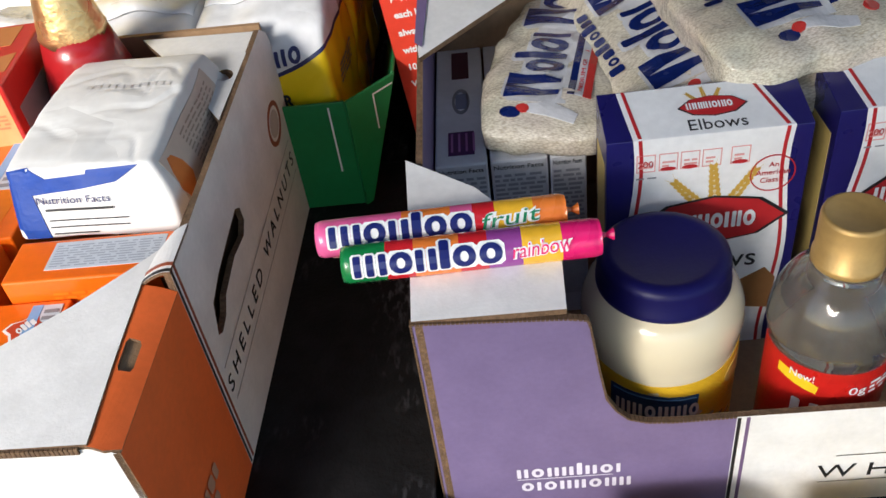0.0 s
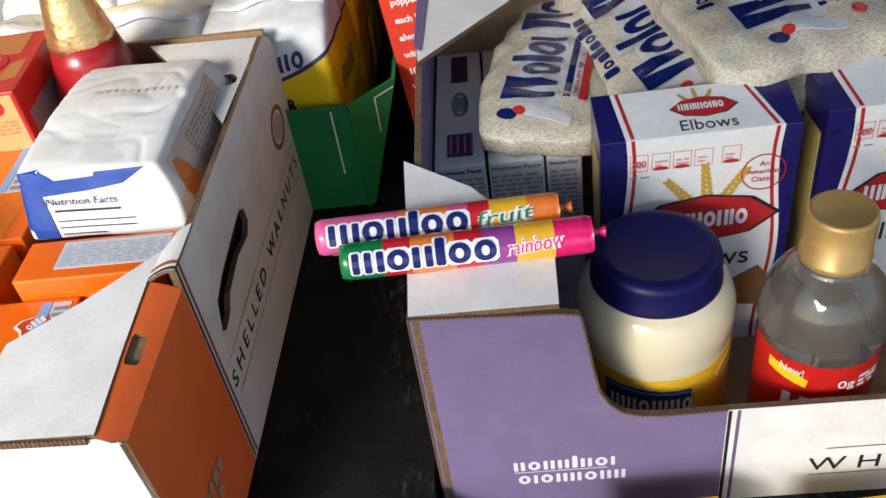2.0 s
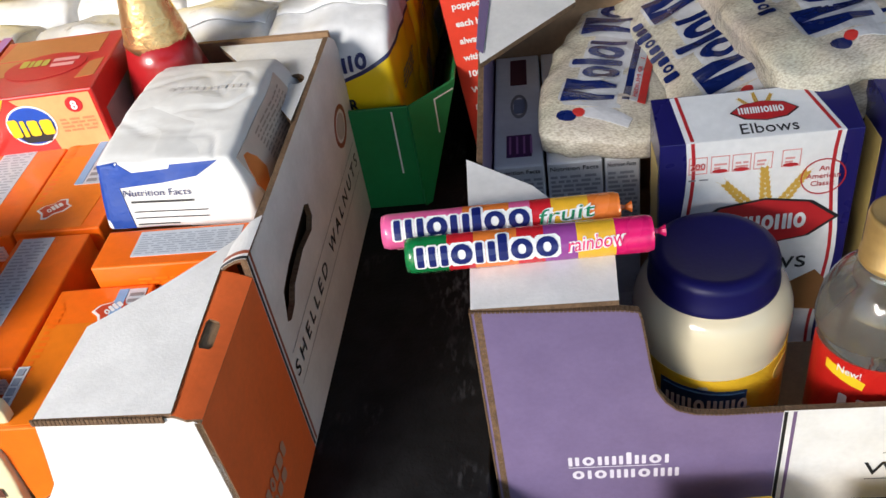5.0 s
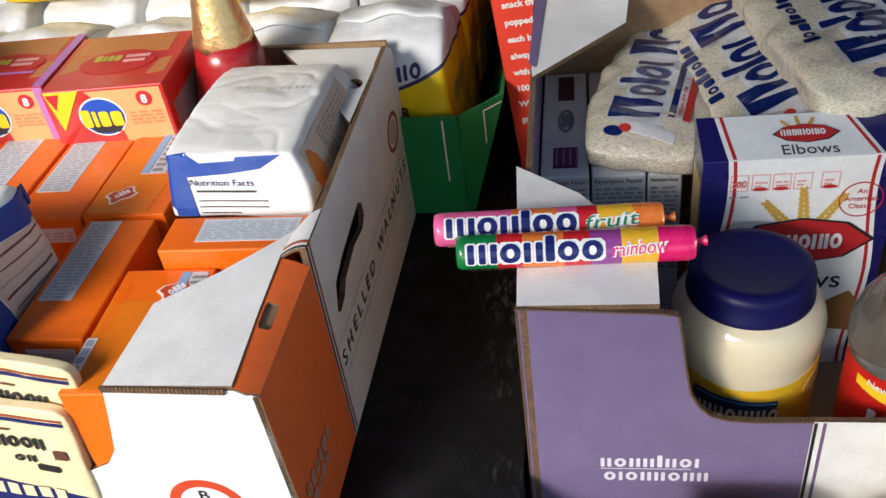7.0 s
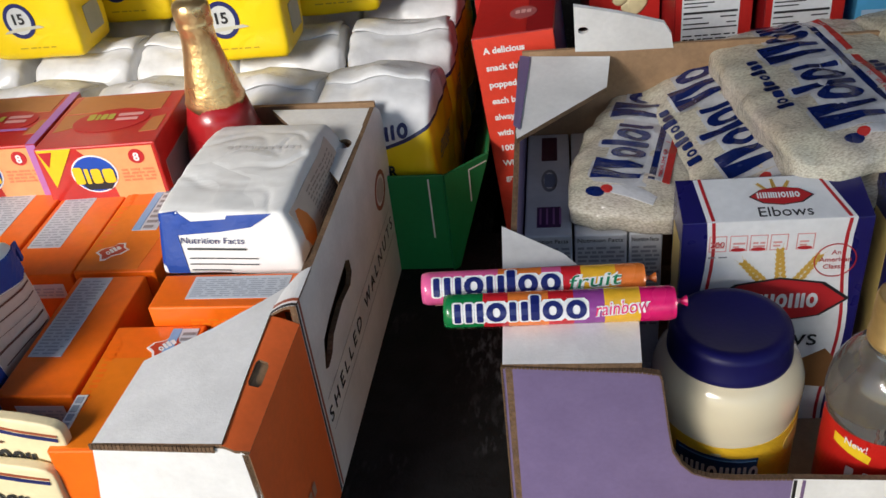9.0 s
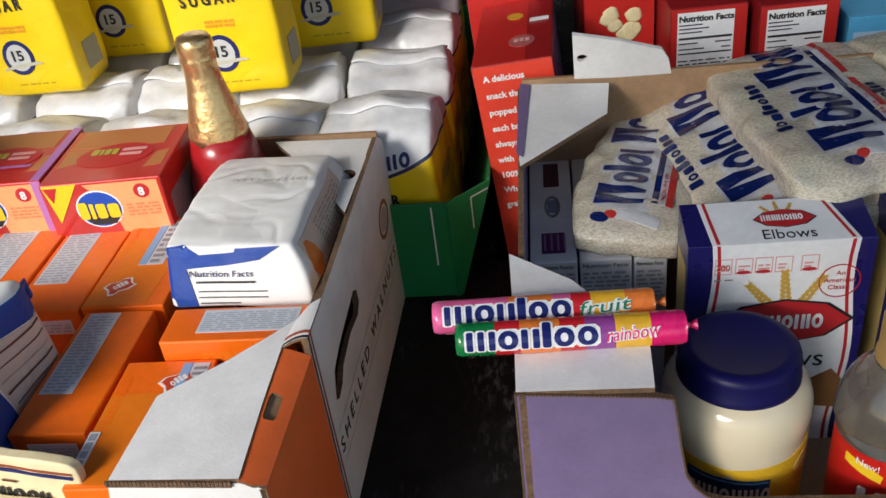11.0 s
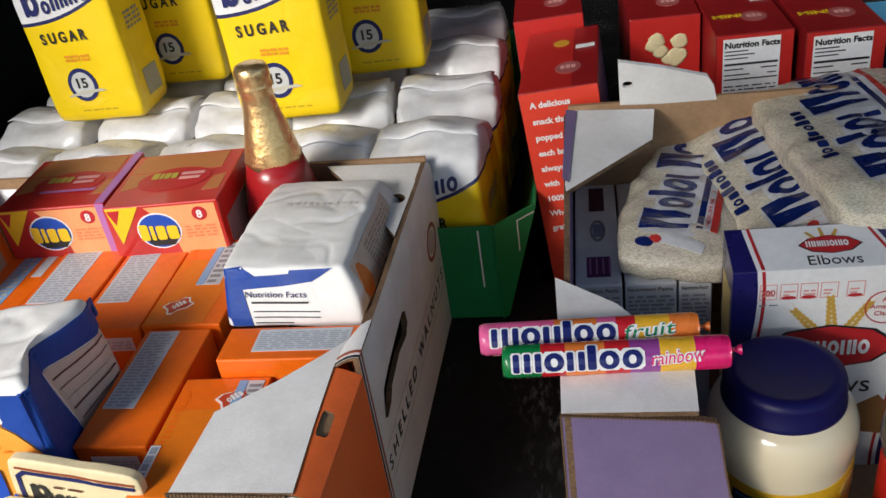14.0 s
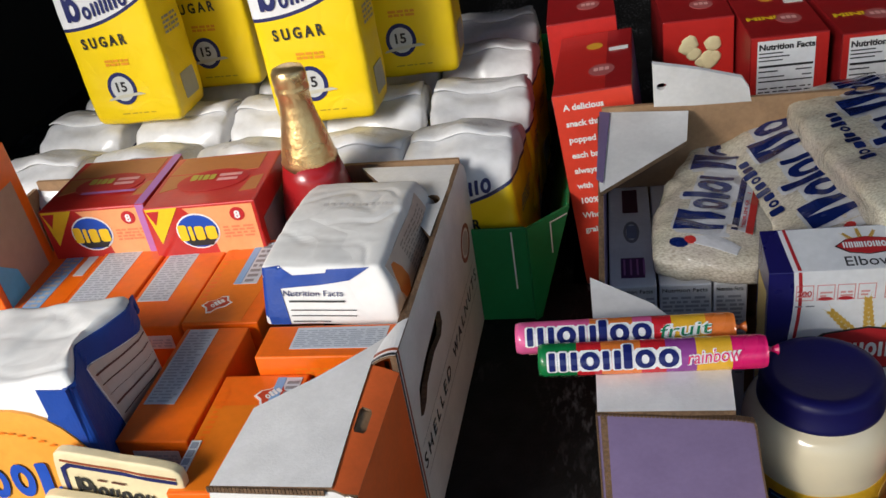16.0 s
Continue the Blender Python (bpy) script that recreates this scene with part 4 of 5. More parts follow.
def sugar_bag(height, seed, label):
    t = thing("sugar_bag", Matrix.Identity(4), label, "bag", "paper sugar bags")

    def shape(q, p):
        k = max(0.0, (q.z / height - 0.80) / 0.2)
        return Vector((q.x * (1 - 0.03 * k), q.y * (1 - 0.22 * k), q.z - k * (0.002 * abs(p.x) ** 2 + 0.010 * abs(p.y) ** 1.5) + 0.0015 * k * math.sin(q.x * 60 + seed)))
    bm = soft_box(0.101, 0.104 if height < 0.18 else 0.062, height, *((20, 26, 0.0024, 0.024) if height < 0.18 else (20, 22, 0.0016, 0.04)), seed, shape, 0.0045 if height < 0.18 else 0.0018)
    tree = tree_of(bm)
    b = part("bag", bm, SUGAR, t, "", None, True)
    half = 0.052 if height < 0.18 else 0.031
    f = pose(0, -half, 0, 90, 0, 0)

    def lay(x, y):
        return f @ at(x, y, 0), snap(tree, f @ at(x, y, 0))
    m, s = lay(-0.040, 0.116)
    brand([(0.0, -0.001, 0.0045, 0.024, 0), (0.001, -0.001, 0.016, 0.024, 1)] + [(r[0], r[1] + (r[0] - 0.018) * 0.22, *r[2:]) for r in glyphs("omino", 0.0135, 0.0100, 0.0195, 0.0, 0.2)], NAVY, b, m, s, 0.0008)
    m, s = lay(-0.034, 0.086)
    words("S U G A R", 0.0150, INK_BLACK, b, m @ pose(0, 0, 0, 0, 0, 3), "", 0.0008, "LEFT", 0.052, snap(tree, m @ pose(0, 0, 0, 0, 0, 3)), 0.0, 0.0005)
    m, s = lay(0, 0)
    bars(fine_print(-0.016, 0.066, 0.016, 0.074, 2, 4, 0.3), ink("print orange", (0.75, 0.30, 0.02)), b, m, s, 0.0006)
    badge = printed("badge", oval(-0.007, 0.0405, 0.0162, 0.0180, 24), NAVY, b, m, "", s, 0.0005, (), 2)
    printed("badge_field", oval(-0.007, 0.0405, 0.0122, 0.0138, 20), mat("pale grey print", (0.55, 0.56, 0.55), 0.5), badge, m, "", s, 0.0009, (), 2)
    printed("badge_ribbon", [(-0.026, 0.0285), (-0.010, 0.030), (0.018, 0.0335), (0.012, 0.0355), (-0.012, 0.0335), (-0.024, 0.0305)], mat("silver print", (0.52, 0.50, 0.40), 0.45), badge, m, "", s, 0.0012, (), 2)
    m2, s2_ = lay(-0.0155, 0.0375)
    words("15", 0.0148, INK_BLACK, badge, m2, "", 0.0013, "LEFT", None, s2_, 0.0, 0.0004)
    bars(fine_print(-0.016, 0.012, 0.026, 0.0145, 1, 6), ink("print ochre", (0.50, 0.33, 0.02)), b, m, s, 0.0006)
    if height < 0.18:
        top = at(0, 0, height)
        flap = sheet([(-0.047, -0.014), (-0.02, -0.017), (0.018, -0.0155), (0.047, -0.013), (0.047, 0.030), (-0.047, 0.030)], 0.0012, (), None, 6)
        laid = snap(tree, top)
        for v in flap.verts:
            v.co = laid(v.co)
            v.co.z += 0.0012 + 0.0012 * math.sin(v.co.x * 70 + seed)
        part("folded_top", flap, SUGAR_TOP, b, "", top, True)
    e = pose(0.0505, 0, 0, 90, 0, 90)
    s3 = snap(tree, e)
    w = half * 0.8
    printed("side_code", rect(-w * 0.4, 0.016, w * 0.7, 0.044), mat("code grey", (0.35, 0.34, 0.28), 0.5), b, e, "", s3, 0.0006, (), 2)
    bars(fine_print(-w * 0.5, 0.088, w * 0.7, 0.108, 4, 9), INK_GREY, b, e, s3, 0.0006)
    bars(fine_print(-0.02, -0.004, 0.022, 0.004, 2, 12), ink("faint grey", (0.60, 0.58, 0.57)), b, at(0, 0, height), snap(tree, at(0, 0, height)), 0.0045, "stamped_code")
    return t


LOWBAG = "sugar bag with folded white top standing in the green tray"
TOPBAG = "yellow and white paper sugar bag standing on other bags"
first = [sugar_bag(0.164, 1.5, LOWBAG), sugar_bag(0.164, 4.2, LOWBAG)]
rng = random.Random(4)
spots = [(c, r) for c in range(5) for r in range(4)]
for i, (c, r) in enumerate(spots):
    x, y = -0.1735 - 0.1085 * c, 0.664 + 0.112 * r + (0.004 * (c % 2))
    m = pose(x + rng.uniform(-0.002, 0.002), y, 0.0035, rng.uniform(-2, 2), rng.uniform(-2, 2), rng.uniform(-5, 5))
    if i < 2:
        first[i].matrix_basis = m
    else:
        copy_thing(first[i % 2], m)
tops = sugar_bag(0.205, 9.1, TOPBAG)
for i, (x, y, turn, lean) in enumerate(((-0.535, 0.776, -2.0, -0.5), (-0.317, 0.742, 0.0, 0.0), (-0.476, 0.866, -1.0, 0.5), (-0.249, 0.848, 2.0, 0.0))):
    m = pose(x, y, 0.1690, 0, lean, turn)
    if i == 0:
        tops.matrix_basis = m
    else:
        copy_thing(tops, m)


# ---------------------------------------------------------------- red popcorn boxes behind
def red_box(m, label, kind, height=0.238):
    t, body = carton("snack_box", 0.0705, 0.150, height, DARK_RED, m, label, "red snack boxes")
    f = FRONT @ at(0, 0, 0.075)
    hz = height
    printed("front_print", rect(-0.0345, 0.002, 0.0345, hz - 0.001), SCARLET if kind == "text" else RED, body, f)
    if kind == "text":
        for i, line in enumerate(("A delicious", "snack that's", "popped", "each bag", "always", "with", "100%", "Whole", "grain")):
            words(line, 0.0080, INK_WHITE, body, f @ at(-0.0265, hz - 0.0150 - 0.0158 * i, 0.0004), "", 0.0005, "LEFT", None, None, 0.0, 0.00025)
    elif kind == "facts":
        lab = printed("nutrition_label", rect(-0.029, hz - 0.10, 0.023, hz - 0.004), INK_WHITE, body, f @ at(0, 0, 0.0004))
        words("Nutrition Facts", 0.0078, INK_BLACK, lab, f @ at(-0.0275, hz - 0.0125, 0.0007), "", 0.0004, "LEFT", 0.050, None, 0.0, 0.0003)
        bars([(-0.0275, hz - 0.0300, 0.0215, hz - 0.0278), (-0.0275, hz - 0.0445, 0.0215, hz - 0.0432)] + [(-0.0275, hz - 0.0165 - 0.0036 * i, -0.006 + 0.006 * (i % 2), hz - 0.0153 - 0.0036 * i) for i in range(3)] + [(-0.0275, hz - 0.0345, -0.010, hz - 0.0332), (0.006, hz - 0.0345, 0.0205, hz - 0.0332), (-0.0275, hz - 0.0400, -0.004, hz - 0.0388), (0.012, hz - 0.0400, 0.0205, hz - 0.0388)] + fine_print(-0.0275, hz - 0.095, 0.0205, hz - 0.048, 13, 4, 0.66), INK_BLACK, lab, f @ at(0, 0, 0.0007))
        words("MINI", 0.012, YELLOW, body, at(-0.030, -0.028, hz), "", 0.0006, "LEFT", 0.028, None, 0.0, 0.0005)
    else:
        rngp = random.Random(5)
        for i in range(9):
            bmk = bmesh.new()
            bmesh.ops.create_icosphere(bmk, subdivisions=2, radius=rngp.uniform(0.006, 0.0095))
            for v in bmk.verts:
                v.co *= 1 + 0.25 * noise.noise(v.co * 160 + Vector((i, 0, 0)))
                v.co.z *= 0.12
            part("picture", bmk, mat("popcorn print", (0.72, 0.62, 0.36), 0.5), body, "", f @ at(rngp.uniform(-0.012, 0.018), hz - rngp.uniform(0.024, 0.046), 0.0004), True)
    up = at(0, 0, hz)
    printed("top_print", rect(-0.0345, -0.074, 0.012 if kind == "text" else 0.0345, 0.074), RED if kind == "text" else DARK_RED, body, up)
    em = printed("emblem", oval(0.008, -0.030, 0.012, 0.014, 18), ink("dull red", (0.40, 0.10, 0.10)), body, up @ at(0, 0, 0.0004))
    brand([(0.001, -0.034, 0.004, 0.008, 0), (0.006, -0.034, 0.004, 0.009, 0), (0.011, -0.034, 0.004, 0.008, 0)], mat("pale red print", (0.72, 0.35, 0.33)), em, up @ at(0, 0, 0.0007))
    printed("picture", oval(0.0, 0.035, 0.008, 0.009, 9, 20), ink("gold print", (0.62, 0.32, 0.03)), body, up @ at(0, 0, 0.0005))
    printed("price_label", rect(0.014, 0.015, 0.032, 0.024), INK_WHITE, body, up @ at(0, 0, 0.0006))
    printed("side_print", rect(-0.072, 0.01, 0.072, hz - 0.004), mat("deep blue print", (0.02, 0.07, 0.18), 0.4), body, SIDE @ at(0, 0, 0.03525))
    return t


red_box(pose(-0.0320, 0.737, LOW, 0, -5.4, -1.5), "red snack box with white writing on its scarlet side", "text", 0.240)
red_box(pose(-0.056, 0.893, LOW, 0, -3.0, 1.5), "red snack box with gold picture on its top", "plain", 0.252)
red_box(pose(0.046, 0.903, LOW, 0, 0, 2.0), "red snack box with popcorn picture", "picture")
red_box(pose(0.121, 0.836, LOW, 0, 0, 3.0), "red snack box with white nutrition label", "facts")
red_box(pose(0.1985, 0.826, LOW, 0, 0, 3.5), "red snack box with white nutrition label", "facts")
bb, bbb = carton("carton", 0.10, 0.12, 0.215, mat("pale blue carton", (0.10, 0.42, 0.72), 0.4), pose(0.302, 0.825, LOW), "bright blue carton standing behind rice bags")
printed("top_print", rect(-0.045, 0.10, 0.045, 0.20), mat("blue white print", (0.45, 0.62, 0.80), 0.4), bbb, FRONT @ at(0, 0, 0.06))


# ---------------------------------------------------------------- inside the purple tray
def lasagna(x0, x1, seed):
    t, b = carton("pasta_box", x1 - x0, 0.158, 0.146, CARTON, pose((x0 + x1) / 2, 0.568, LOW + 0.004), "white and purple pasta carton with printed end", "pasta cartons in the tray")
    w = (x1 - x0) / 2
    f = FRONT @ at(0, 0, 0.079)
    printed("end_print", rect(-w + 0.001, 0.02, w - 0.001, 0.1445), GREY_CARTON, b, f)
    words("Nutrition Facts", 0.0048, INK_BLACK, b, f @ at(-w + 0.002, 0.1395, 0.0004), "", 0.0004, "LEFT", 2 * w - 0.005)
    bars(fine_print(-w + 0.002, 0.06, w - 0.002, 0.137, 20, seed), ink("mid grey", (0.30, 0.30, 0.33)), b, f @ at(0, 0, 0.0004))
    up = at(0, 0, 0.146)
    printed("picture", rect(-w + 0.009, -0.068, w - 0.008, -0.040), mat("purple picture", (0.085, 0.02, 0.10), 0.35), b, up)
    bars([(-w + 0.011 + 0.005 * i, -0.065, -w + 0.0125 + 0.005 * i, -0.043) for i in range(4)], LILAC, b, up @ at(0, 0, 0.0004))
    em = printed("emblem", oval(0.001, 0.0, 0.0065, 0.017, 20), INK_GREY, b, up, "", None, 0.0003, [oval(0.001, 0.0, 0.0045, 0.013, 20)])
    printed("emblem_field", rect(-0.003, -0.010, 0.006, 0.010), mat("steel print", (0.20, 0.23, 0.34), 0.4), em, up)
    printed("window", rect(-w + 0.012, 0.032, w - 0.010, 0.072), WINE, b, up)
    return t


lasagna(-0.0465, -0.0115, 1)
lasagna(-0.0095, 0.0285, 2)
lasagna(0.0300, 0.0540, 3)

# elbow pasta
DEEP = mat("deep blue carton", (0.014, 0.012, 0.115), 0.3, 0.05, 0.006, 0.03, 0.002, coat=0.3)
WHEAT = ink("wheat", (0.62, 0.38, 0.07))


def elbows(m, label):
    hz = 0.187

    def slope(c):
        return Vector((c.x, c.y, c.z + (0.20 * (c.y + 0.021) if c.z > 0.1 else 0)))
    t, b = carton("macaroni_box", 0.122, 0.042, hz, DEEP, m, label, "macaroni boxes in the tray", slope, 0.0004)
    f = FRONT @ at(0, 0, 0.021)
    up = at(0, -0.021, hz)
    tilt = lambda c: Vector((c.x, c.y, c.z + 0.20 * c.y))

    def wave(inset, v, amp=0.004):
        return inset + amp * math.sin(v * 42 + 0.9)
    ys = [0.004 + (hz - 0.0040) * i / 14 for i in range(15)]
    left, right = [(-0.061 + wave(0.014, y, 0.003), y) for y in ys], [(0.061 - wave(0.009, y, 0.003), y) for y in ys]
    printed("face_print", left + right[::-1], INK_WHITE, b, f)
    for pts, sgn in ((left, 1), (right, -1)):
        line = [(x + sgn * 0.003, y) for x, y in pts] + [(x + sgn * 0.0052, y) for x, y in pts[::-1]]
        printed("red_stripe", line, INK_RED, b, f @ at(0, 0, 0.0003))
    l0, r0 = left[-1][0], right[-1][0]
    printed("top_print", [(l0, 0.0), (r0, 0.0), (r0 - 0.013, 0.041), (l0 - 0.004, 0.041)], INK_WHITE, b, up, "", tilt)
    printed("red_stripe", [(l0 + 0.003, 0.001), (l0 + 0.0052, 0.001), (l0 + 0.001, 0.041), (l0 - 0.001, 0.041)], INK_RED, b, up @ at(0, 0, 0.0003), "", tilt)
    printed("red_stripe", [(r0 - 0.0052, 0.001), (r0 - 0.003, 0.001), (r0 - 0.016, 0.041), (r0 - 0.018, 0.041)], INK_RED, b, up @ at(0, 0, 0.0003), "", tilt)

    def wheat(cx, cy, k, m0, warp=None):
        for a in (-40, -6, 30):
            ca, sa = math.sin(radians(a)), math.cos(radians(a))
            awn = bmesh.new()
            for i in range(8):
                for sd in (-1, 1):
                    r = k * (0.32 + 0.085 * i)
                    off = k * (0.052 - 0.0045 * i)
                    px, py = cx + ca * r + sd * sa * off, cy + sa * r - sd * ca * off
                    grain = bmesh.new()
                    grain.faces.new([grain.verts.new((x, y, 0.0006 + 0.00004 * i)) for x, y in oval(px, py, k * 0.030, k * 0.064, 8, -a - sd * 24)])
                    if warp:
                        for v in grain.verts:
                            v.co = warp(v.co)
                    part("wheat_grain", grain, WHEAT, b, "", m0)
                    tip = (px + ca * k * 0.16 + sd * sa * k * 0.05, py + sa * k * 0.16 - sd * ca * k * 0.05)
                    w = k * 0.006
                    awn.faces.new([awn.verts.new((x, y, 0.0005)) for x, y in ((px - sa * w, py + ca * w), (px + sa * w, py - ca * w), tip)])
            w = k * 0.012
            awn.faces.new([awn.verts.new((x, y, 0.0004)) for x, y in ((cx - sa * w, cy + ca * w), (cx + sa * w, cy - ca * w), (cx + ca * k * 0.95, cy + sa * k * 0.95))])
            for bm, nm, mt in ((awn, "wheat_awn", ink("straw", (0.66, 0.50, 0.22))),):
                if warp:
                    for v in bm.verts:
                        v.co = warp(v.co)
                tagged(part(nm, bm, mt, b, "", m0), kind="stuff")

    def plaque(cx, cy, kx, ky, m0, warp=None):
        hexa = lambda k: [(cx - kx * k, cy), (cx - kx * 0.62 * k, cy - ky * 0.75 * k), (cx, cy - ky * k), (cx + kx * 0.62 * k, cy - ky * 0.75 * k), (cx + kx * k, cy), (cx + kx * 0.62 * k, cy + ky * 0.75 * k), (cx, cy + ky * k), (cx - kx * 0.62 * k, cy + ky * 0.75 * k)]
        em = printed("emblem", hexa(1.0), INK_BLACK, b, m0 @ at(0, 0, 0.0008), "", warp)
        printed("emblem_field", hexa(0.93), INK_RED, em, m0 @ at(0, 0, 0.0011), "", warp)
        brand([(cx - kx * 0.76 + r[0], cy - ky * 0.34, *r[2:]) for r in glyphs("mniinonio", ky * 0.66, kx * 0.172, 0, 0, 0.12)], INK_WHITE, em, m0 @ at(0, 0, 0.0013), warp)
    wheat(0.004, 0.020, 0.019, up, tilt)
    plaque(0.006, 0.0215, 0.021, 0.0085, up, tilt)
    words("Elbows", 0.0125, INK_BLACK, b, up @ at(0.006, 0.0035, 0.0006), "", 0.0005, "CENTER", None, tilt)
    wheat(0.008, hz - 0.066, 0.046, f)
    plaque(0.006, hz - 0.066, 0.048, 0.0195, f)
    words("Elbows", 0.022, INK_BLACK, b, f @ at(0.006, hz - 0.108, 0.0006), "", 0.0005, "CENTER")
    words("200", 0.0065, INK_RED, b, f @ at(-0.0425, hz - 0.0195, 0.0006))
    for i, x in enumerate((-0.043, -0.0295, -0.0165, -0.0035, 0.0135)):
        printed("icon", rect(x, hz - 0.0235, x + 0.0115, hz - 0.0108), mat("pale red print", (0.72, 0.35, 0.33)), b, f @ at(0, 0, 0.0003), "", None, 0.0003, [rect(x + 0.0006, hz - 0.0229, x + 0.0109, hz - 0.0114)])
        if i in (1, 2, 4):
            printed("icon_mark", oval(x + 0.0057, hz - 0.0222, 0.0048, 0.0014, 12), INK_RED, b, f @ at(0, 0, 0.0005))
        bars(fine_print(x + 0.002, hz - 0.0205, x + 0.0098, hz - 0.0150, 2, i), mat("pale red print", (0.72, 0.35, 0.33)), b, f @ at(0, 0, 0.0003))
    bars(fine_print(-0.043, hz - 0.0285, -0.030, hz - 0.0265, 1, 3), INK_GREY, b, f @ at(0, 0, 0.0003))
    ring = printed("seal", oval(0.0400, hz - 0.0335, 0.0138, 0.0138, 28), INK_RED, b, f @ at(0, 0, 0.0006), "", None, 0.0003, [oval(0.0400, hz - 0.0335, 0.0130, 0.0130, 28)])
    for i, line in enumerate(("An", "American", "Classic")):
        words(line, 0.0054, INK_RED, ring, f @ at(0.0400, hz - 0.0285 - 0.0058 * i, 0.0006), "", 0.0005, "CENTER")
    printed("picture", [(0.018, hz - 0.145), (0.05, hz - 0.150), (0.052, hz - 0.122), (0.044, hz - 0.112), (0.024, hz - 0.124)], ink("pasta brown", (0.30, 0.14, 0.05)), b, f @ at(0, 0, 0.0005))
    printed("side_print", rect(-0.015, 0.03, 0.014, hz - 0.02), ink("side yellow", (0.62, 0.46, 0.16)), b, pose(0, 0, 0, 90, 0, -90) @ at(0, 0, 0.061))
    return t


elbows(pose(0.1215, 0.466, LOW, 0, 0, 1.0), "white and deep blue macaroni box with wheat picture")
elbows(pose(0.2600, 0.478, LOW, 0, 0, 2.5), "white and deep blue macaroni box beside another")

# mayonnaise jar
MAYO = mat("mayonnaise jar", (0.80, 0.70, 0.50), 0.16, 0.02, 0.02, 0.02, 0.01, coat=0.6)
LID = mat("blue lid plastic", (0.007, 0.006, 0.075), 0.42, 0.05, 0.01, 0.05, 0.003)
LID.node_tree.nodes["Principled BSDF"].inputs["Specular IOR Level"].default_value = 0.28
jar = thing("mayonnaise_jar", pose(0.0865, 0.390, LOW + 0.004, 0, 0, 8), "cream mayonnaise jar with dark blue screw lid", "jar")
part("jar", lathe([(0.038, 0), (0.044, 0.003), (0.0470, 0.010), (0.0470, 0.084), (0.0473, 0.088), (0.0482, 0.094), (0.0486, 0.101), (0.0478, 0.109), (0.0448, 0.117), (0.041, 0.122), (0.0365, 0.125), (0.036, 0.135)], 56), MAYO, jar, "", None, True)
lid = lathe([(0.0385, 0.1215), (0.0392, 0.1225), (0.0392, 0.1265), (0.0382, 0.128), (0.0382, 0.1385), (0.0372, 0.1422), (0.0345, 0.1442), (0.030, 0.1448), (0.0285, 0.1440)], 72)
for v in lid.verts:
    if 0.128 < v.co.z < 0.14:
        k = 1 + 0.006 * (1 if round(math.atan2(v.co.y, v.co.x) / (2 * math.pi / 72)) % 2 else -1)
        v.co.x, v.co.y = v.co.x * k, v.co.y * k
part("lid", lid, LID, jar, "dark blue screw lid", None, True)


def wrap(radius, z0):
    """Bends a flat print round an upright cylinder, facing the front."""
    def bend(c):
        a = c.x / radius
        r = radius + c.z
        return Vector((r * math.sin(a), -r * math.cos(a), z0 + c.y))
    return bend


LABEL_YELLOW = mat("jar label yellow", (0.86, 0.52, 0.03), 0.35, 0.06, 0.006, 0.05)
wj = wrap(0.0471, 0)
printed("label", [(-0.07, 0.006), (0.075, 0.006), (0.075, 0.083), (0.05, 0.085), (0.02, 0.080), (-0.02, 0.078), (-0.07, 0.084)], LABEL_YELLOW, jar, None, "yellow paper label", wj, 0.0003, (), 9)
plate = printed("label_plate", [(-0.045, 0.047), (0.008, 0.045), (0.009, 0.068), (-0.045, 0.072)], mat("label navy", (0.012, 0.055, 0.16), 0.4), jar, None, "dark blue plate", wrap(0.0474, 0), 0.0003, (), 5)
printed("label_plate_line", [(-0.043, 0.0685), (0.0075, 0.0655), (0.0075, 0.0663), (-0.043, 0.0695)], mat("line blue", (0.15, 0.35, 0.6), 0.4), plate, None, "", wrap(0.0477, 0), 0.0003, (), 4)
brand(glyphs("nmonnio", 0.0122, 0.0068, -0.041, 0.0500, 0.22), INK_WHITE, plate, None, wrap(0.0478, 0))
printed("label_picture", oval(0.045, 0.068, 0.016, 0.009, 16), ink("label ochre", (0.62, 0.42, 0.10)), jar, None, "", wrap(0.0475, 0), 0.0003, (), 2)

# corn syrup bottle
GLASS = mat("clear plastic", (0.90, 0.88, 0.80), 0.03, 0.03, 0.01, 0.02, 0.01, trans=0.93, ior=1.4, coat=0.6)
SYRUP_CAP = mat("gold cap", (0.54, 0.34, 0.12), 0.36, 0.08, 0.006, 0.1, 0.003, metal=0.35)
syrup = thing("syrup_bottle", pose(0.1775, 0.360, LOW + 0.004, 0, 0, -10), "clear syrup bottle with gold cap and red label", "bottle")
part("bottle", lathe([(0.030, 0), (0.0335, 0.004), (0.0340, 0.012), (0.0340, 0.094), (0.0343, 0.100), (0.0352, 0.104), (0.0362, 0.1065), (0.0366, 0.1100), (0.0362, 0.1140), (0.0356, 0.1185), (0.0343, 0.1250), (0.0320, 0.1315), (0.0280, 0.1390), (0.0230, 0.1450), (0.0190, 0.1485), (0.0172, 0.1510), (0.0172, 0.158)], 56), GLASS, syrup, "", None, True)
capb = lathe([(0.0186, 0.1530), (0.0190, 0.1536), (0.0190, 0.1575), (0.0180, 0.1580), (0.0180, 0.1825), (0.0174, 0.1848), (0.0160, 0.1855), (0.0152, 0.1848)], 60)
part("cap", capb, SYRUP_CAP, syrup, "gold screw cap", None, True)
DROP = -0.021
wk = wrap(0.0343, DROP)
LABEL_RED = mat("syrup label red", (0.55, 0.016, 0.012), 0.3, 0.05, 0.006, 0.03, coat=0.2)
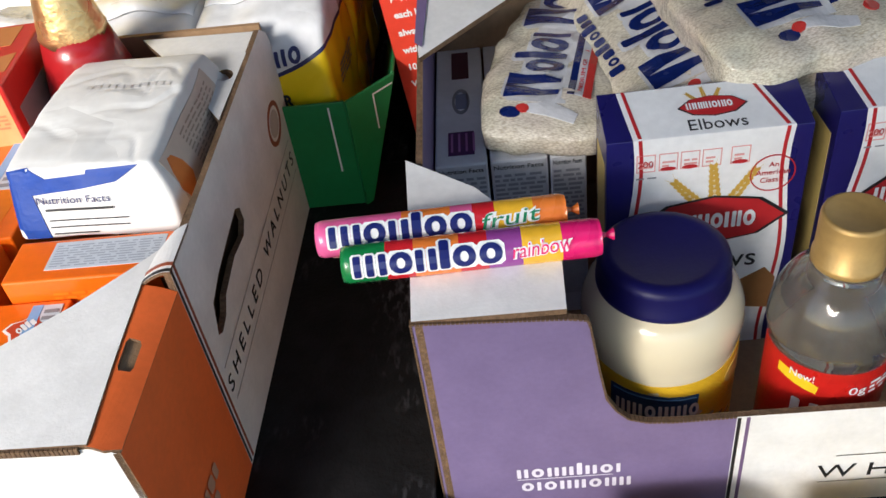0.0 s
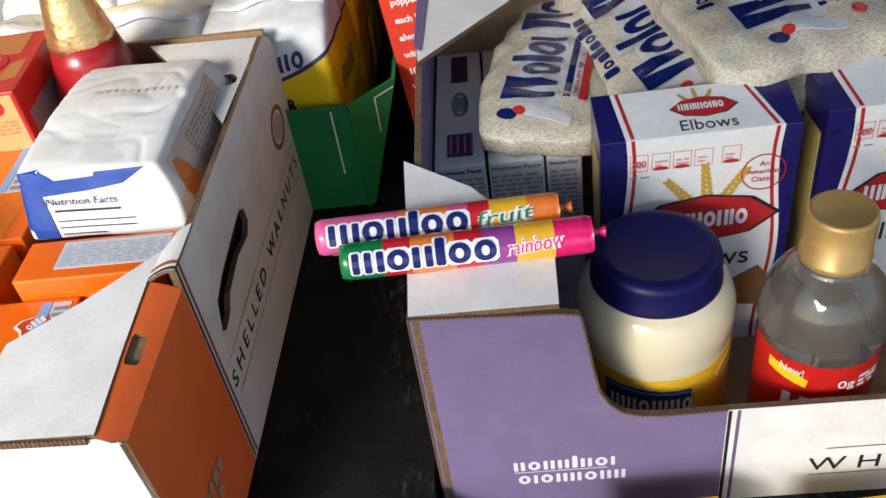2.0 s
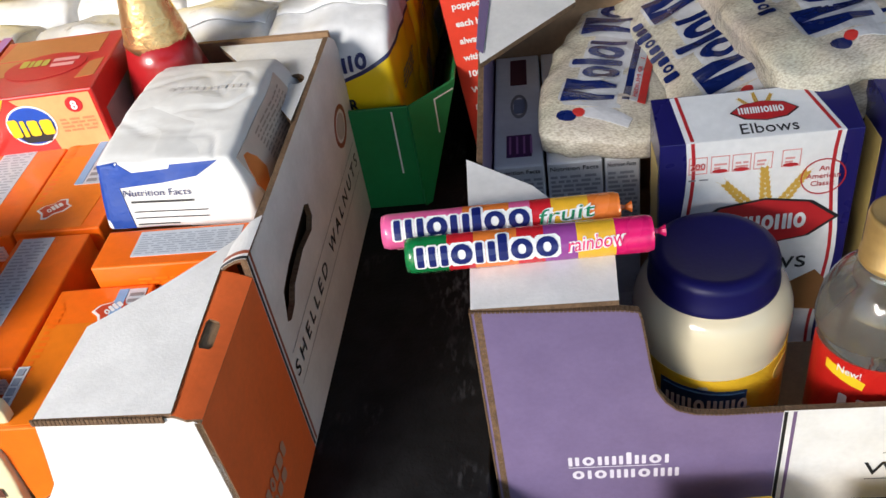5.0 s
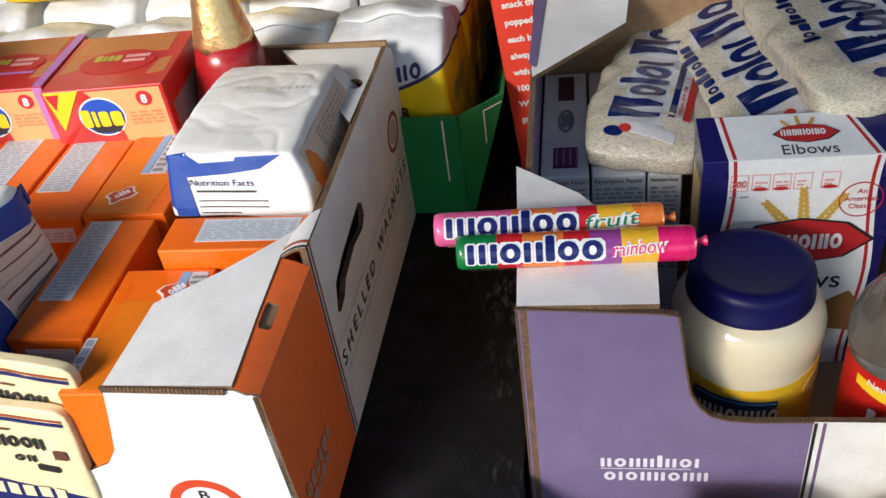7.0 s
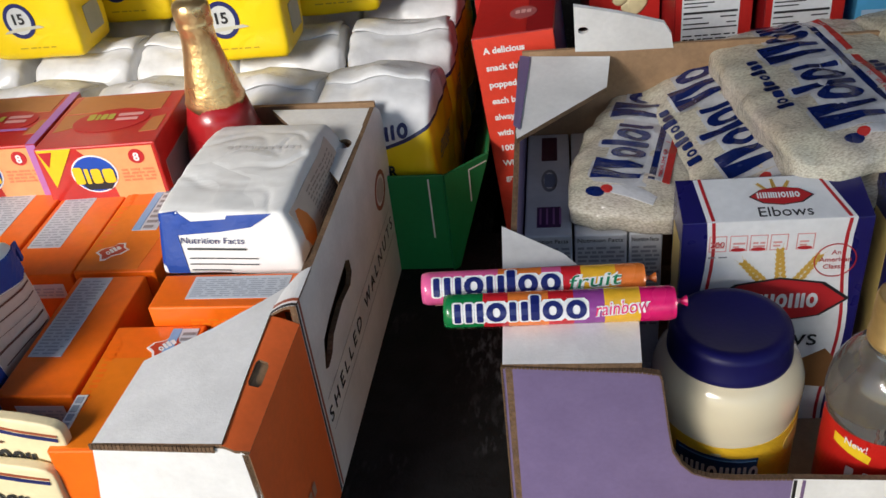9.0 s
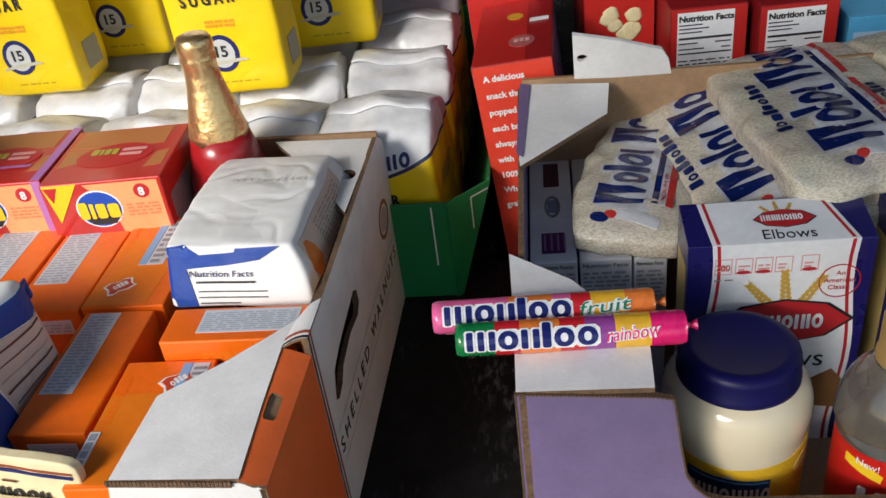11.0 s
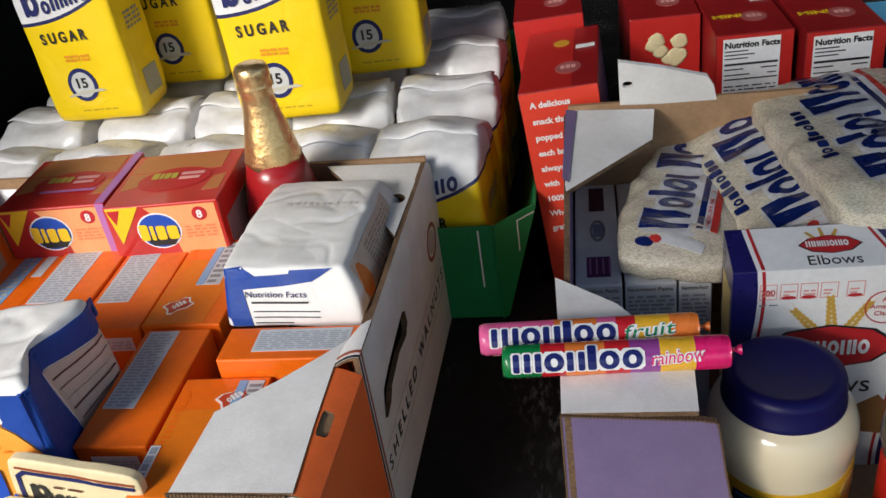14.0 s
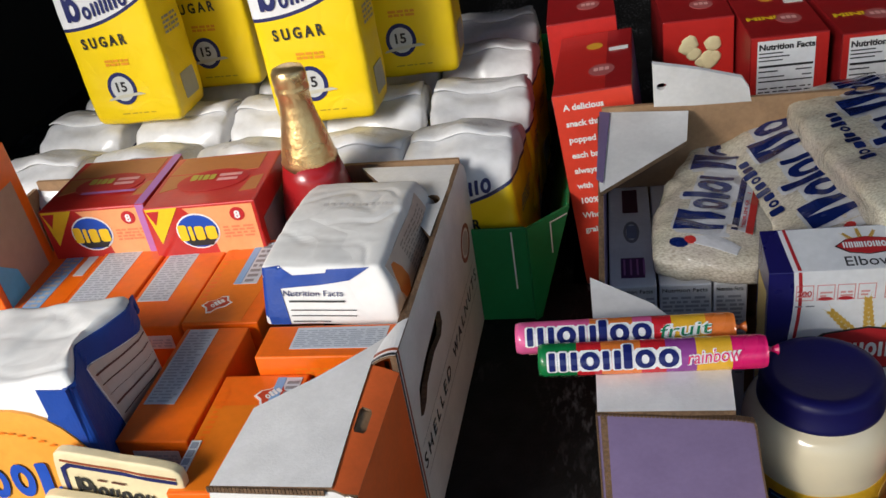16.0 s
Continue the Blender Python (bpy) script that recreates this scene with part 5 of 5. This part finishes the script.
lab = printed("label", [(-0.054, 0.034), (0.054, 0.034), (0.054, 0.118), (0.03, 0.119), (0.0, 0.1195), (-0.03, 0.119), (-0.054, 0.118)], LABEL_RED, syrup, None, "red wrap-round label", wk, 0.0003, (), 9)
brand([(x * 0.85, 0.062 + (y - 0.062) * 0.85, w * 0.85, h * 0.85, k) for x, y, w, h, k in ((-0.026, 0.074, 0.006, 0.025, 0), (-0.019, 0.084, 0.008, 0.007, 0), (-0.014, 0.076, 0.006, 0.009, 0), (-0.014, 0.090, 0.006, 0.009, 0), (-0.005, 0.076, 0.013, 0.015, "o"), (0.011, 0.077, 0.005, 0.015, 0), (0.018, 0.077, 0.014, 0.016, "o"))], INK_WHITE, lab, None, wrap(0.0347, DROP))
printed("label_flash", [(-0.034, 0.106), (-0.010, 0.101), (-0.009, 0.107), (-0.020, 0.112), (-0.034, 0.113)], YELLOW, lab, None, "", wrap(0.0346, DROP), 0.0003, (), 3)
words("New!", 0.0078, INK_WHITE, lab, None, "", 0.0004, "LEFT", 0.014, lambda c: wrap(0.0349, DROP)(Vector((c.x - 0.026, c.y + 0.110, c.z))))
words("0g", 0.0085, INK_WHITE, lab, None, "", 0.0004, "LEFT", 0.010, lambda c: wrap(0.0349, DROP)(Vector((c.x + 0.007, c.y + 0.103, c.z))))
bars(fine_print(0.019, 0.101, 0.033, 0.112, 3, 8), INK_WHITE, lab, None, wrap(0.0347, DROP))


# ---------------------------------------------------------------- sweets on the ledge
def roll(m, label, bands, mark_shift, word, word_ink):
    t = thing("sweet_roll", m, label, "sweets", "sweet rolls on the flap")
    R, L = 0.0103, 0.134
    bm = bmesh.new()
    n, steps = 28, 46
    cuts = [-L / 2 + L * b[0] for b in bands] + [L / 2]
    rings = []
    for i in range(steps + 1):
        x = -L / 2 + L * i / steps
        e = min(x + L / 2, L / 2 - x)
        r = R * (1 if e > 0.002 else 0.90 + 0.10 * e / 0.002)
        rings.append([bm.verts.new((x, r * (1 + 0.012 * noise.noise(Vector((x * 160, a, 0)))) * math.cos(a), r * (1 + 0.012 * noise.noise(Vector((x * 160, a, 3)))) * math.sin(a))) for a in (2 * math.pi * k / n for k in range(n))])
    for i, (a, b) in enumerate(zip(rings, rings[1:])):
        mid = -L / 2 + L * (i + 0.5) / steps
        idx = max(k for k in range(len(bands)) if mid >= cuts[k])
        for k in range(n):
            bm.faces.new((a[k], b[k], b[(k + 1) % n], a[(k + 1) % n])).material_index = idx
    for ring, sgn in ((rings[0], -1), (rings[-1], 1)):
        c = bm.verts.new((sgn * (L / 2 - 0.0018), 0, 0))
        for k in range(n):
            f = bm.faces.new((ring[k], ring[(k + 1) % n], c))
            f.material_index = 0 if sgn < 0 else len(bands) - 1
    body = part("wrapper", bm, [b[1] for b in bands], t, "", None, True)
    tw = lathe([(0.0005, 0.0), (0.0022, 0.0015), (0.0012, 0.004), (0.0034, 0.008)], 10)
    part("wrapper_twist", tw, bands[-1][1], t, "", pose(L / 2 - 0.001, 0, 0.001, 0, 90, 0))

    def bend(c):
        a = c.y / R
        r = R + c.z
        return Vector((c.x, -r * math.cos(a), r * math.sin(a)))

    def on(dx, dy):
        return lambda c: bend(Vector((c.x + dx, c.y + dy, c.z)))
    x0, y0 = mark_shift
    rows = glyphs("montoo", 0.0112, 0.0104, 0.0, 0.0, 0.13)
    k = 0.0765 / (max(r[0] + r[2] for r in rows))
    rows = [(r[0] * k, r[1], r[2] * k, r[3], r[4]) for r in rows]
    back = [(r[0] - 0.0013, r[1] - 0.0011, r[2] + 0.0026, r[3] + 0.0022, 0) for r in rows]
    plate = brand(back, INK_WHITE, body, None, on(x0, y0), 0.0004, 9, "mark_outline")
    brand(rows, mat("mark blue", (0.008, 0.015, 0.13), 0.3, coat=0.3), plate, None, on(x0, y0), 0.0007)
    w0 = x0 + 0.0815
    words(word, 0.0105, INK_WHITE, body, None, "", 0.0004, "LEFT", 0.0310, lambda c: bend(Vector((c.x + w0, c.y + y0 + 0.0015 + 0.06 * c.x, c.z))), 0.15, 0.0007)
    words(word, 0.0105, word_ink, body, None, "", 0.0007, "LEFT", 0.0310, lambda c: bend(Vector((c.x + w0, c.y + y0 + 0.0015 + 0.06 * c.x, c.z))), 0.15)
    bars(fine_print(x0, y0 - 0.009, x0 + 0.05, y0 - 0.006, 1, 3), mat("pale red print", (0.72, 0.35, 0.33)), body, None, on(0, 0), 0.0005)
    return t


def gloss(name, color):
    return mat("wrapper " + name, color, 0.22, 0.08, 0.006, 0.25, 0.006, coat=0.5)


PINK, HOT, TANG = gloss("pink", (0.80, 0.13, 0.34)), gloss("hot pink", (0.78, 0.015, 0.16)), gloss("tangerine", (0.85, 0.22, 0.04))
LEMON, GRAPE, CHERRY, LEAF = gloss("lemon", (0.88, 0.48, 0.035)), gloss("grape", (0.30, 0.06, 0.30)), gloss("cherry", (0.62, 0.02, 0.03)), gloss("leaf", (0.008, 0.20, 0.055))
roll(pose(-0.0215, 0.3515, 0.1535, 0, 0.6, 2.6), "rainbow sweet roll in striped glossy wrapper", ((0, LEAF), (0.17, CHERRY), (0.29, TANG), (0.45, CHERRY), (0.56, GRAPE), (0.695, LEMON), (0.84, HOT)), (-0.0605, -0.0005), "rainbow", HOT)
roll(pose(-0.0370, 0.3735, 0.1540, 0, 0.4, 2.6), "fruit sweet roll in pink and orange wrapper", ((0, PINK), (0.34, TANG), (0.54, PINK), (0.64, CHERRY), (0.71, LEMON), (0.86, TANG)), (-0.0595, 0.0015), "fruit", gloss("fruit green", (0.02, 0.22, 0.10)))


# ---------------------------------------------------------------- bags of rice
def rice_material():
    """Loose long grains seen through a clear, wrinkled film."""
    m = bpy.data.materials.new("rice in clear film")
    m.use_nodes = True
    n, l = m.node_tree.nodes, m.node_tree.links
    b = n["Principled BSDF"]
    co = n.new("ShaderNodeTexCoord")
    layers = []
    for turn, scale in ((0.5, 300), (-0.7, 330), (1.6, 270)):
        mp = n.new("ShaderNodeMapping")
        mp.inputs["Rotation"].default_value = (0.3, 0.2, turn)
        mp.inputs["Scale"].default_value = (1.0, 2.9, 2.2)
        l.new(co.outputs["Object"], mp.inputs[0])
        v = n.new("ShaderNodeTexVoronoi")
        v.inputs["Scale"].default_value = scale
        l.new(mp.outputs[0], v.inputs["Vector"])
        layers.append(v)
    top = n.new("ShaderNodeMath")
    top.operation = "MINIMUM"
    l.new(layers[0].outputs["Distance"], top.inputs[0])
    l.new(layers[1].outputs["Distance"], top.inputs[1])
    both = n.new("ShaderNodeMath")
    both.operation = "MINIMUM"
    l.new(top.outputs[0], both.inputs[0])
    l.new(layers[2].outputs["Distance"], both.inputs[1])
    ramp = n.new("ShaderNodeValToRGB")
    ramp.color_ramp.elements[0].color, ramp.color_ramp.elements[1].color = (0.80, 0.74, 0.61, 1), (0.50, 0.43, 0.32, 1)
    ramp.color_ramp.elements[0].position, ramp.color_ramp.elements[1].position = 0.16, 0.62
    l.new(both.outputs[0], ramp.inputs[0])
    big = n.new("ShaderNodeTexNoise")
    big.inputs["Scale"].default_value = 26
    l.new(co.outputs["Object"], big.inputs["Vector"])
    mx = n.new("ShaderNodeMix")
    mx.data_type, mx.blend_type = "RGBA", "MULTIPLY"
    mx.inputs[0].default_value = 0.15
    l.new(ramp.outputs[0], mx.inputs[6])
    l.new(big.outputs["Color"], mx.inputs[7])
    l.new(mx.outputs[2], b.inputs["Base Color"])
    b.inputs["Roughness"].default_value, b.inputs["Coat Weight"].default_value, b.inputs["Coat Roughness"].default_value = 0.5, 1.0, 0.10
    film = n.new("ShaderNodeTexNoise")
    film.inputs["Scale"].default_value, film.inputs["Detail"].default_value, film.inputs["Distortion"].default_value = 55, 5, 1.2
    l.new(co.outputs["Object"], film.inputs["Vector"])
    bp, bc = n.new("ShaderNodeBump"), n.new("ShaderNodeBump")
    bp.inputs["Strength"].default_value, bp.inputs["Distance"].default_value = 0.35, 0.0008
    bc.inputs["Strength"].default_value, bc.inputs["Distance"].default_value = 0.45, 0.02
    bp.invert = True
    l.new(both.outputs[0], bp.inputs["Height"])
    l.new(film.outputs["Fac"], bc.inputs["Height"])
    l.new(bp.outputs[0], b.inputs["Normal"])
    l.new(bc.outputs[0], b.inputs["Coat Normal"])
    return m


RICE = rice_material()
FILM_WHITE = mat("film white", (0.62, 0.62, 0.64), 0.25, 0.08, 0.006, 0.3, 0.006, coat=0.5)
FILM_BLUE = mat("film blue", (0.006, 0.016, 0.11), 0.25, 0.08, 0.006, 0.3, 0.006, coat=0.5)
FILM_RED = mat("film red", (0.55, 0.04, 0.035), 0.25, 0.08, 0.006, 0.3, 0.006, coat=0.5)


def rice_bag(m, w, length, h, label, seed, shift=0.0, bend=0.0, small=False, taper=0.0, tall=0.027):
    """A pillow of rice: its print runs along its length."""
    t = thing("rice_bag", m, label, "bag", "rice bags in the tray")

    def pillow(q, p):
        k = 1 - 0.55 * abs(p.y) ** 7
        mid = h / 2
        return Vector((q.x * (1 + 0.05 * math.cos(p.y * 2) - taper * max(0.0, p.y)), q.y + 0.0012 * math.sin(p.x * 9 + seed) * abs(p.y) ** 6, mid + (q.z - mid) * k * (1 - 0.20 * abs(p.x) ** 4) + bend * (p.y ** 2)))
    bm = soft_box(w * 1.03, length, h, 9.0, 30, 0.003, 0.018, seed, pillow, 0.0035)
    tree = tree_of(bm)
    b = part("bag", bm, RICE, t, "", None, True)
    fin = sheet([(-w * 0.46, 0), (w * 0.46, 0), (w * 0.48, 0.010), (w * 0.2, 0.014), (-w * 0.1, 0.011), (-w * 0.48, 0.013)], 0.0006, (), lambda c: Vector((c.x, c.y, c.z + 0.004 * math.sin(c.x * 90 + seed) * c.y / 0.01)), 3)
    part("sealed_fin", fin, mat("clear film", (0.62, 0.60, 0.56), 0.08, 0.05, 0.01, 0.4, 0.01, coat=0.6), b, "clear sealed end", at(0, length / 2 - 0.004, h * 0.45 + bend))
    d = pose(shift, 0, h, 0, 0, 90)
    s = snap(tree, d)
    L0 = -length * 0.44
    rows = glyphs("votoi-voin", tall, 0.0150, 0.0, 0.0, 0.08)
    k = (length * 0.90 - 0.016) / max(r[0] + r[2] for r in rows)
    rows = [(L0 + 0.016 + r[0] * k, -0.017 + r[1], r[2] * k, r[3], r[4]) for r in rows]
    brand([(r[0] - 0.0022, r[1] - 0.0022, r[2] + 0.0044, r[3] + 0.0044, 0) for r in rows], FILM_WHITE, b, d, s, 0.0004, 9, "mark_outline")
    printed("film_band", rect(L0 + 0.014, -0.0225, length * 0.46, tall - 0.0195), FILM_WHITE, b, d, "", s, 0.0003, (), 8)
    brand(rows, FILM_BLUE, b, d, s, 0.0015)
    printed("film_stripe", rect(L0 + 0.022, -0.0275, length * 0.44, -0.0225), FILM_BLUE, b, d, "", s, 0.0006, (), 7)
    printed("film_stripe", rect(L0 + 0.022, -0.0385, length * 0.44, -0.0330), FILM_RED, b, d, "", s, 0.0006, (), 7)
    printed("film_band", rect(L0 + 0.022, -0.0330, length * 0.44, -0.0275), FILM_WHITE, b, d, "", s, 0.0005, (), 7)
    dm = d @ at(L0 + 0.026, -0.0320, 0)
    words("MEDIUM GRAIN", 0.0042, INK_RED, b, dm, "", 0.0009, "LEFT", 0.05, snap(tree, dm))
    if small:
        brand([(L0 + 0.03 + 0.0075 * i, -0.047, 0.006, 0.007 if i % 3 else 0.010, i % 4 == 1) for i in range(9)], FILM_BLUE, b, d, s, 0.0008)
        printed("film_badge", oval(L0 + 0.012, -0.044, 0.005, 0.005, 10), FILM_RED, b, d, "", s, 0.0008, (), 1)
    if small:
        brand([(L0 + 0.05 + 0.0085 * i, tall + 0.001, 0.0068, 0.008 if i % 3 else 0.011, i % 4 == 1) for i in range(9)], FILM_BLUE, b, d, s, 0.0008)
    printed("film_figure", [(L0 - 0.002, -0.030), (L0 + 0.006, -0.032), (L0 + 0.014, -0.014), (L0 + 0.012, 0.002), (L0 + 0.006, 0.003), (L0 + 0.002, -0.012)], FILM_WHITE, b, d, "", s, 0.0006, (), 2)
    printed("film_figure", oval(L0 + 0.004, 0.013, 0.0045, 0.007, 10), FILM_BLUE, b, d, "", s, 0.0007, (), 1)
    printed("film_figure", oval(L0 + 0.008, 0.005, 0.0035, 0.0045, 10), FILM_RED, b, d, "", s, 0.0008, (), 1)
    return t


rice_bag(pose(0.044, 0.584, 0.1065, 3, 2, -13), 0.082, 0.192, 0.034, "clear rice bag lying on pasta cartons", 1.0, shift=-0.008, taper=0.35)
rice_bag(pose(0.118, 0.588, 0.1255, 5, -18, 13), 0.094, 0.206, 0.032, "clear rice bag with blue print leaning on a macaroni box", 2.0, shift=-0.001, small=True, tall=0.033)
rice_bag(pose(0.181, 0.590, 0.1480, 3, -3, 11), 0.120, 0.204, 0.035, "clear rice bag with blue print lying on other bags", 3.0, shift=-0.004, small=True, tall=0.034)
rice_bag(pose(0.210, 0.592, 0.1120, 0, 0, 8), 0.110, 0.195, 0.036, "clear rice bag under other bags", 4.0)
rice_bag(pose(0.300, 0.620, 0.1500, 0, 4, 20), 0.100, 0.190, 0.040, "clear rice bag at the far end of the tray", 5.0)

# yellow packets on the floor in front of the purple tray
for x0, x1, top, turn in ((0.030, 0.108, 0.007, 3), (0.142, 0.225, -0.002, 3)):
    pk = thing("yellow_packet", pose((x0 + x1) / 2, 0.262, LOW, 0, 0, turn), "bright yellow packet standing before the purple tray", "packet", "yellow packets")
    pb = part("body", block(x1 - x0, 0.046, top - LOW, 0.002), mat("yellow packet paper", (0.85, 0.55, 0.02), 0.4, 0.06, 0.006), pk)
    bars(fine_print(0.0, 0.012, 0.03, 0.018, 1, 3), INK_BROWN, pb, at(0, 0, top - LOW))
